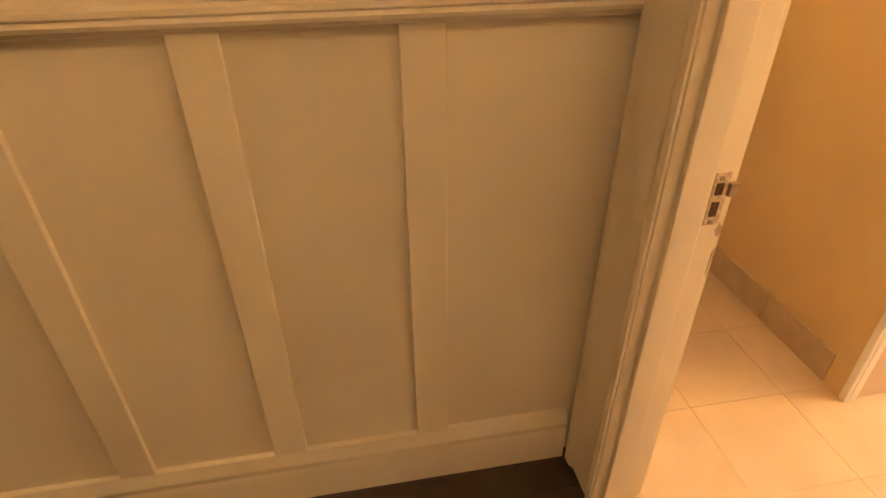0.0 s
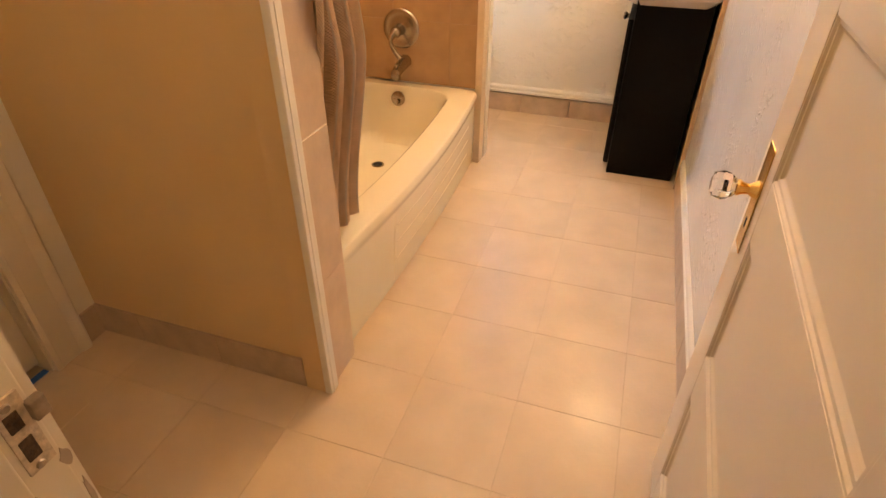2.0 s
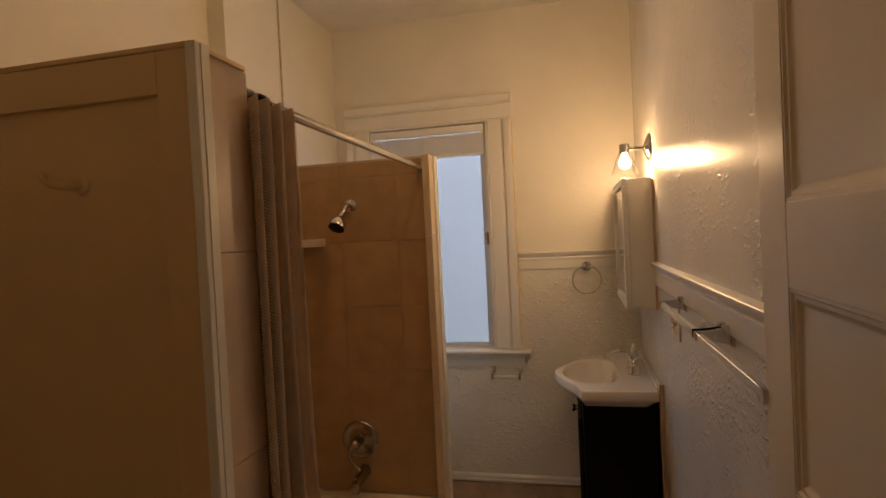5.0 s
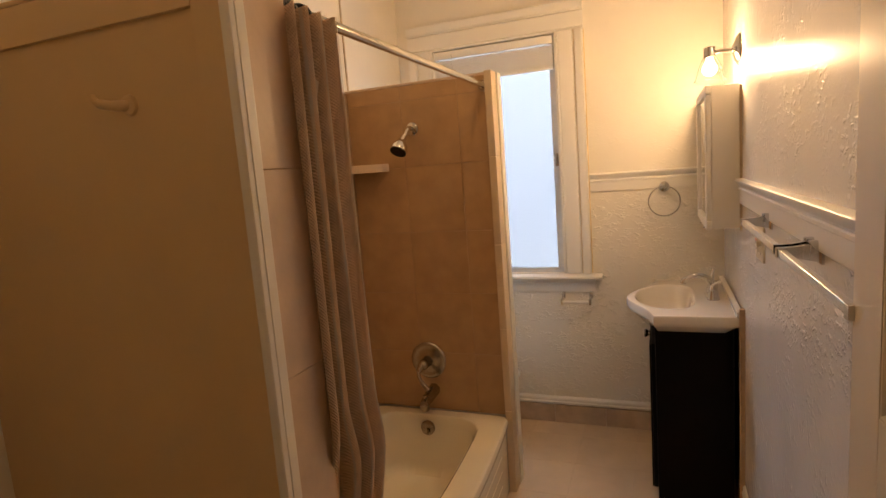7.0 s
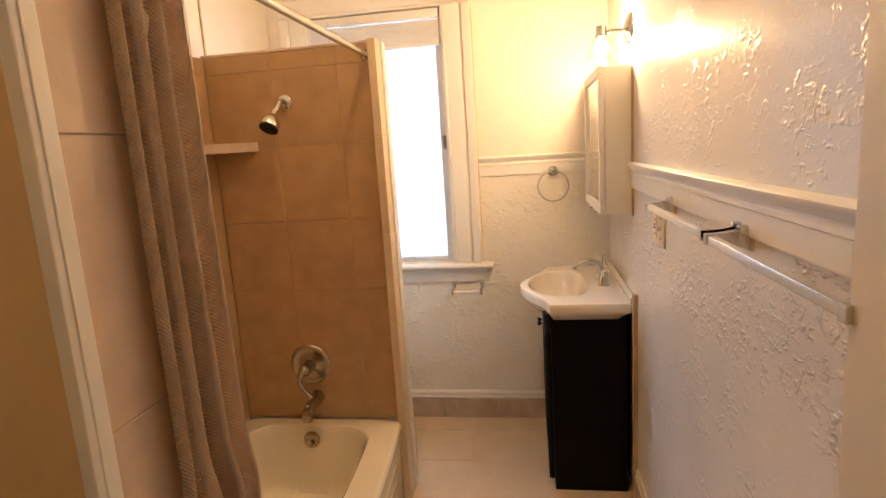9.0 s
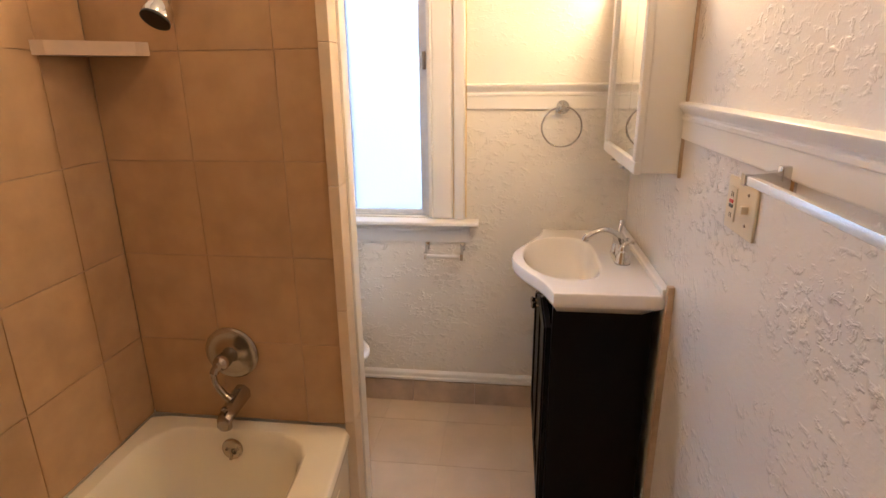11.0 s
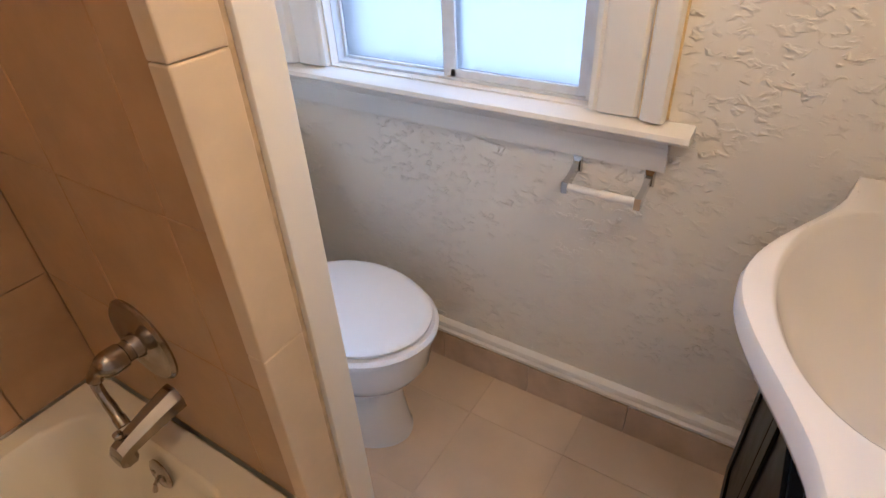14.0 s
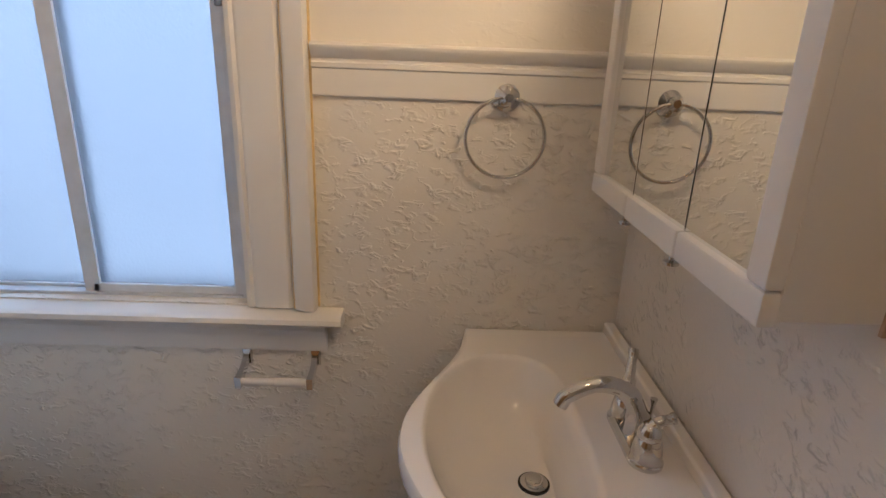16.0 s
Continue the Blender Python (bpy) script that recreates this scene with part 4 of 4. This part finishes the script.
for dx, way in ((-0.052, (0.004, -1.0)), (0.052, (0.62, -0.25))):
    under(tap, part("handle_base", lathe(BELL, Matrix.Translation((FX + dx, 0.088, 0)), 24), M_CHROME))
    reach = 0.034 if dx < 0 else 0.052
    rise = 0.010 if dx < 0 else 0.048
    hx, hy = FX + dx, 0.088
    under(tap, part("handle", tube(arc([(hx, hy, 0.918), (hx + way[0] * reach * 0.35, hy + way[1] * reach * 0.35, 0.926 + rise * 0.30), (hx + way[0] * reach * 0.75, hy + way[1] * reach * 0.75, 0.926 + rise * 0.75),
                                       (hx + way[0] * reach, hy + way[1] * reach, 0.926 + rise)], 5), [0.0115] * 4 + [0.0085] * 4 + [0.0075] * 4 + [0.009] * 4, 14), M_CHROME))
under(tap, part("lift_rod", tube([(FX, 0.068, 0.868), (FX, 0.066, 0.922), (FX, 0.066, 0.934)], [0.003, 0.003, 0.006], 10), M_CHROME))

# medicine cabinet
CX0, CX1, CY, CZ0, CZ1 = 3.455, 4.010, 0.110, 1.203, 1.772
cab = root("medicine_cabinet", (3.73, 0.06, CZ0), "white medicine cabinet with three mirrored doors", "cabinet")
under(cab, part("body", box(CX0 + 0.008, CX1, 0.009, CY - 0.002, CZ0 + 0.004, CZ1 - 0.004, 0.002), M_CAB))
under(cab, part("mounting_strip", box(CX0 + 0.006, CX0 + 0.011, 0.0, 0.0085, CZ0 - 0.008, CZ1 - 0.01, 0.001), M_WOOD))
cuts = [CX0, 3.642, 3.824, CX1]
for i, (a, b) in enumerate(zip(cuts, cuts[1:])):
    a, b = a + 0.0008, b - 0.0008
    bm = bmesh.new()
    la, rb = (0.034 if i == 0 else 0.001), (0.034 if i == 2 else 0.001)
    parts = [(a, b, CZ0, CZ0 + 0.036), (a, b, CZ1 - 0.036, CZ1)]
    if i == 0:
        parts.append((a, a + la, CZ0 + 0.036, CZ1 - 0.036))
    if i == 2:
        parts.append((b - rb, b, CZ0 + 0.036, CZ1 - 0.036))
    for x0, x1, z0, z1 in parts:
        box(x0, x1, CY - 0.001, CY + 0.020, z0, z1, 0.005 if i != 1 else 0.003, bm)
    box(a, b, CY - 0.0005, CY + 0.0025, CZ0 + 0.002, CZ1 - 0.002, bm=bm)
    d = under(cab, part("door", bm, M_CAB))
    part("mirror", box(a + la, b - rb, CY + 0.002, CY + 0.010, CZ0 + 0.034, CZ1 - 0.034, 0.0008), M_MIRROR, d)
for x in (3.662, 3.842):
    under(cab, part("knob", lathe([(0.004, 0), (0.004, -0.008), (0.010, -0.010), (0.010, -0.014)], Matrix.Translation((x, CY + 0.010, CZ0)), 14), M_CHROME))

# sconce over the cabinet
lamp = root("wall_sconce", (3.50, 0, 1.90), "chrome wall sconce with a clear glass shade and lit bulb", "wall lamp")
LX, LZ = 3.520, 1.900
under(lamp, part("backplate", lathe([(0.062, 0), (0.060, 0.006), (0.045, 0.016), (0.022, 0.024), (0.012, 0.03)], Matrix.Translation((LX, 0, LZ)) @ pose(0, 0, 0, -90)), M_CHROME))
under(lamp, part("arm", tube(arc([(LX, 0.02, LZ), (LX + 0.01, 0.07, LZ + 0.004), (LX + 0.025, 0.10, LZ)], 5), 0.008, 12), M_CHROME))
under(lamp, part("socket", lathe([(0.012, 0.030), (0.022, 0.026), (0.024, -0.010), (0.022, -0.014)], Matrix.Translation((LX + 0.025, 0.105, LZ))), M_CHROME))
LB = Vector((LX + 0.025, 0.105, LZ - 0.055))
under(lamp, part("bulb", lathe([(0.010, 0.040), (0.014, 0.030), (0.026, 0.008), (0.028, -0.006), (0.020, -0.024), (0.006, -0.030)], Matrix.Translation(LB), 24), M_BULB))
sh = under(lamp, part("shade", lathe([(0.024, LZ - 0.010), (0.030, LZ - 0.022), (0.042, LZ - 0.050), (0.050, LZ - 0.085), (0.060, LZ - 0.105), (0.058, LZ - 0.105), (0.048, LZ - 0.084), (0.040, LZ - 0.050), (0.028, LZ - 0.023), (0.022, LZ - 0.011)],
           Matrix.Translation((LX + 0.025, 0.105, 0)), 32, caps=False), M_CLEAR, label="clear glass bell shade"))
sh.visible_shadow = False

# ceiling lamp
BX, BY, BZ = 2.62, 0.73, 2.66
cl = root("ceiling_light", (BX, BY, CEIL), "round opal glass globe lamp lit on the ceiling", "ceiling lamp")
under(cl, part("canopy", lathe([(0.070, 0), (0.068, -0.012), (0.050, -0.030), (0.040, -0.036)], Matrix.Translation((BX, BY, CEIL))), M_BRASS))
under(cl, part("stem", tube([(BX, BY, CEIL - 0.03), (BX, BY, BZ + 0.085)], 0.008, 10), M_BRASS))
under(cl, part("collar", lathe([(0.040, 0.092), (0.042, 0.078), (0.038, 0.066)], Matrix.Translation((BX, BY, BZ))), M_BRASS))
under(cl, part("globe", lathe([(0.036, 0.072), (0.052, 0.060), (0.070, 0.034), (0.078, 0.004), (0.074, -0.028), (0.056, -0.056), (0.030, -0.073), (0.004, -0.079)], Matrix.Translation((BX, BY, BZ)), 32), M_BULB2, label="lit opal glass globe"))

# hall ceiling lamp
hl = root("hall_ceiling_light", (0.05, -0.80, CEIL), "small lit ceiling lamp in the hall", "ceiling lamp")
under(hl, part("socket", lathe([(0.06, 0), (0.058, -0.015), (0.03, -0.03), (0.02, -0.06)], Matrix.Translation((0.05, -0.80, CEIL))), M_BLIND))
under(hl, part("bulb", lathe([(0.014, 0.05), (0.034, 0.018), (0.042, -0.004), (0.036, -0.026), (0.004, -0.043)], Matrix.Translation((0.05, -0.80, 2.715))), M_BULB3))

# towel ring
tr = root("towel_ring", (W, 0.280, 1.356), "chrome towel ring on a round base", "towel ring")
under(tr, part("base", lathe([(0.030, 0), (0.029, 0.006), (0.020, 0.014), (0.012, 0.020), (0.011, 0.034), (0.015, 0.040), (0.008, 0.046)], Matrix.Translation((W, 0.280, 1.356)) @ pose(0, 0, 0, 0, -90)), M_CHROME))
under(tr, part("ring", ring((W - 0.036, 0.282, 1.279), (1, 0.0, 0.05), 0.077, 0.0038, 56), M_CHROME))

# toilet paper holder
tp = root("toilet_paper_holder", (W, 0.744, 0.755), "chrome toilet paper holder with an empty white roller", "paper holder")
for y in (0.673, 0.827):
    under(tp, part("bracket", loft([[(x, y + a, z + b) for a, b in ((-w, -h), (w, -h), (w, h), (-w, h))] for x, z, w, h in
          ((W, 0.768, 0.011, 0.019), (W - 0.005, 0.768, 0.010, 0.018), (W - 0.009, 0.765, 0.006, 0.011), (W - 0.040, 0.752, 0.0055, 0.009), (W - 0.056, 0.744, 0.006, 0.013), (W - 0.076, 0.742, 0.0065, 0.013))]), M_CHROME))
under(tp, part("roller", tube([(W - 0.068, 0.680, 0.742), (W - 0.068, 0.750, 0.742), (W - 0.068, 0.751, 0.742), (W - 0.068, 0.821, 0.742)], [0.0095, 0.0095, 0.0082, 0.0082], 14), M_ROLLER))


# towel bars
def towel_bar(x0, x1, z, label):
    tb = root("towel_bar", (x0, 0, z), label, "towel bar", "towel bars on the plaster wall")
    for x in (x0, x1):
        under(tb, part("bracket", loft([[(x + a, y, z + dz + b) for a, b in ((-w, -h), (w, -h), (w, h), (-w, h))] for y, dz, w, h in
              ((0, 0, 0.013, 0.024), (0.005, 0, 0.013, 0.024), (0.009, 0, 0.009, 0.019), (0.045, 0.0, 0.008, 0.012), (0.070, 0, 0.008, 0.010), (0.082, 0, 0.008, 0.010))]), M_CHROME))
        under(tb, part("cap", box(x - 0.0095, x + 0.0095, 0.006, 0.026, z - 0.004, z + 0.024, 0.004), M_CHROME))
    under(tb, part("bar", box(x0, x1, 0.066, 0.080, z - 0.008, z + 0.008, 0.002), M_SATIN))


towel_bar(2.318, 2.828, 1.305, "chrome square towel bar under the chair rail")
towel_bar(1.818, 2.284, 1.303, "chrome square towel bar beside the open door")

# switch and outlet plate
sw = root("switch_plate", (3.012, 0, 1.216), "ivory double wall plate with outlet and toggle switch", "switch")
under(sw, part("plate", box(2.940, 3.088, 0, 0.007, 1.159, 1.271, 0.003), M_IVORY))
under(sw, part("outlet", box(3.032, 3.070, 0.006, 0.010, 1.179, 1.251, 0.002), M_IVORY))
under(sw, part("test_button", box(3.042, 3.060, 0.009, 0.0118, 1.217, 1.224), M_RED))
under(sw, part("reset_button", box(3.042, 3.060, 0.009, 0.0118, 1.207, 1.214), M_RUBBER))
for z in (1.191, 1.235):
    under(sw, part("socket_slot", box(3.045, 3.047, 0.009, 0.0106, z - 0.005, z + 0.005), M_DARK))
    under(sw, part("socket_slot", box(3.054, 3.056, 0.009, 0.0106, z - 0.005, z + 0.005), M_DARK))
under(sw, part("toggle", box(2.972, 2.982, 0.006, 0.020, 1.209, 1.225, 0.002), M_IVORY))
for x in (2.977,):
    for z in (1.185, 1.247):
        under(sw, part("screw", lathe([(0.004, 0.006), (0.003, 0.009)], Matrix.Translation((x, 0, z)) @ pose(0, 0, 0, -90), 10), M_STEEL))

# ---- toilet ----
TXC = 3.812
toilet = root("toilet", (TXC, 1.38, 0), "white china toilet with closed lid beside the window wall", "toilet")


def egg(cy, a, bf, bb, z, cx=TXC, n=56):
    out = []
    for i in range(n):
        t = 2 * math.pi * i / n
        c, s = math.cos(t), math.sin(t)
        out.append((cx + a * c, cy + (bb if s > 0 else bf) * s, z))
    return out


under(toilet, part("bowl", loft([egg(1.345, 0.120, 0.222, 0.20, 0.0), egg(1.345, 0.116, 0.216, 0.20, 0.02), egg(1.345, 0.108, 0.200, 0.21, 0.12), egg(1.335, 0.112, 0.196, 0.21, 0.20), egg(1.298, 0.140, 0.212, 0.23, 0.250), egg(1.283, 0.163, 0.230, 0.24, 0.300),
                                 egg(1.28, 0.168, 0.234, 0.25, 0.350), egg(1.28, 0.174, 0.240, 0.25, 0.372), egg(1.28, 0.172, 0.238, 0.25, 0.384), egg(1.28, 0.162, 0.228, 0.25, 0.388)]), M_TOILET))
under(toilet, part("shelf", box(TXC - 0.13, TXC + 0.13, 1.45, 1.60, 0.30, 0.394, 0.02, seg=3), M_TOILET))
under(toilet, part("seat", loft([egg(1.27, 0.168, 0.230, 0.20, 0.390), egg(1.27, 0.181, 0.243, 0.205, 0.396), egg(1.27, 0.182, 0.244, 0.205, 0.406), egg(1.27, 0.174, 0.236, 0.20, 0.414)]), M_SEAT))
under(toilet, part("lid", loft([egg(1.272, 0.155, 0.216, 0.192, 0.4155), egg(1.272, 0.168, 0.229, 0.203, 0.420), egg(1.272, 0.169, 0.230, 0.204, 0.428), egg(1.272, 0.162, 0.223, 0.197, 0.435), egg(1.272, 0.150, 0.210, 0.185, 0.4375), egg(1.272, 0.10, 0.14, 0.12, 0.4395), egg(1.272, 0.02, 0.03, 0.03, 0.440)]), M_SEAT))
for dx in (-0.07, 0.07):
    under(toilet, part("lid_hinge", box(TXC + dx - 0.025, TXC + dx + 0.025, 1.478, 1.51, 0.392, 0.424, 0.008, seg=3), M_SEAT))
under(toilet, part("tank", loft([[(x, y, z) for x, y in rounded(TXC - w, TXC + w, y0, 1.715, 0.045)] for z, w, y0 in ((0.392, 0.160, 1.560), (0.40, 0.172, 1.550), (0.55, 0.188, 1.535), (0.685, 0.194, 1.530))]), M_TOILET))
under(toilet, part("tank_lid", loft([[(x, y, z) for x, y in rounded(TXC - w, TXC + w, 1.732 - d, 1.718, 0.05)] for z, w, d in ((0.687, 0.196, 0.205), (0.692, 0.204, 0.214), (0.718, 0.204, 0.214), (0.734, 0.195, 0.205), (0.742, 0.16, 0.17))]), M_TOILET))
under(toilet, part("flush_lever", tube([(TXC - 0.15, 1.532, 0.645), (TXC - 0.15, 1.518, 0.645), (TXC - 0.10, 1.516, 0.638)], [0.008, 0.007, 0.006], 10), M_CHROME))
under(toilet, part("bolt_cap", lathe([(0.014, 0), (0.012, 0.012), (0.004, 0.018)], Matrix.Translation((TXC + 0.10, 1.36, 0.0)), 14), M_TOILET))
sup = root("water_supply_valve", (4.05, 1.70, 0.16), "small chrome water supply valve with hose behind the toilet", "valve")
under(sup, part("stub", tube([(4.05, LEFT, 0.16), (4.05, 1.655, 0.16)], 0.010, 10), M_CHROME))
under(sup, part("hose", tube(arc([(4.05, 1.66, 0.165), (4.06, 1.655, 0.25), (4.03, 1.64, 0.33), (3.99, 1.63, 0.395)], 5), 0.006, 8), M_NICKEL))

# ---- tiles: walls and floor last ----
ROWS_Z = [0.368, 0.657, 0.950, 1.244, 1.550, 1.850, 1.918]


def tile_mesh(w, h, t):
    return mesh_of("tile", box(0, w, 0, t, 0, h, 0.0010, seg=1), M_TILE, False)


def tiles(parent, us, zs, m, t=0.011, gap=0.0022):
    cache = {}
    for u0, u1 in zip(us, us[1:]):
        for z0, z1 in zip(zs, zs[1:]):
            key = (round(u1 - u0, 3), round(z1 - z0, 3))
            if key not in cache:
                cache[key] = tile_mesh(u1 - u0 - gap, z1 - z0 - gap, t)
            o = new("tile", cache[key])
            o.parent = parent
            o.matrix_local = m @ pose(u0 + gap / 2, random.uniform(-0.0004, 0.0004), z0 + gap / 2)


# local x along the wall, local y out of it
tiles(part_2, [0.0, 0.154, 0.432, 0.708], ROWS_Z, Matrix(((0, -1, 0, S + 0.0125), (1, 0, 0, 0.973), (0, 0, 1, 0), (0, 0, 0, 1))))
part("grout", box(S + 0.004, S + 0.0118, 0.9726, TILED - 0.011, 0.375, 1.9178), M_GROUT, part_2, smooth=False)
tiles(part_1, [0.0, 0.28, 0.56, 0.706], [*ROWS_Z[:-1], 1.903], Matrix(((0, 1, 0, 1.9265), (1, 0, 0, 0.976), (0, 0, 1, 0), (0, 0, 0, 1))))
part("grout", box(1.9252, 1.934, 0.9726, TILED - 0.011, 0.375, 1.9178), M_GROUT, part_1, smooth=False)
tiles(wall_north, [1.940, 2.09, 2.37, 2.65, 2.93, 3.21, S + 0.002], ROWS_Z, Matrix(((1, 0, 0, 0), (0, -1, 0, TILED - 0.001), (0, 0, 1, 0), (0, 0, 0, 1))))
part("grout", box(1.926, S + 0.011, TILED - 0.008, TILED, 0.375, 1.9178), M_GROUT, wall_north, smooth=False)

PX, PY2 = 0.2932, 0.2855
FX0, FY0 = 1.917 - 4 * PX, 0.444 - 2 * PY2
cache = {}
for i in range(12):
    for j in range(7):
        x0, x1 = max(FX0 + i * PX, 1.011), min(FX0 + (i + 1) * PX, W)
        y0, y1 = max(FY0 + j * PY2, 0.0), min(FY0 + (j + 1) * PY2, ALC)
        if x1 - x0 < 0.01 or y1 - y0 < 0.01:
            continue
        key = (round(x1 - x0, 3), round(y1 - y0, 3))
        if key not in cache:
            cache[key] = mesh_of("tile", box(0, x1 - x0 - 0.0013, 0, y1 - y0 - 0.0013, 0, 0.009, 0.0004, seg=1), M_FLOOR, False)
        o = new("tile", cache[key])
        o.parent = floor
        o.location = (x0 + 0.00065, y0 + 0.00065, -0.009 + random.uniform(-0.0002, 0.0002))
y = -1.2
while y < 0.95:
    part("board", box(-1.7, 0.934, y + 0.001, min(y + 0.085, 0.954), -0.012, 0.0, 0.001, seg=1), M_HALL, hall_floor, smooth=False)
    y += 0.085
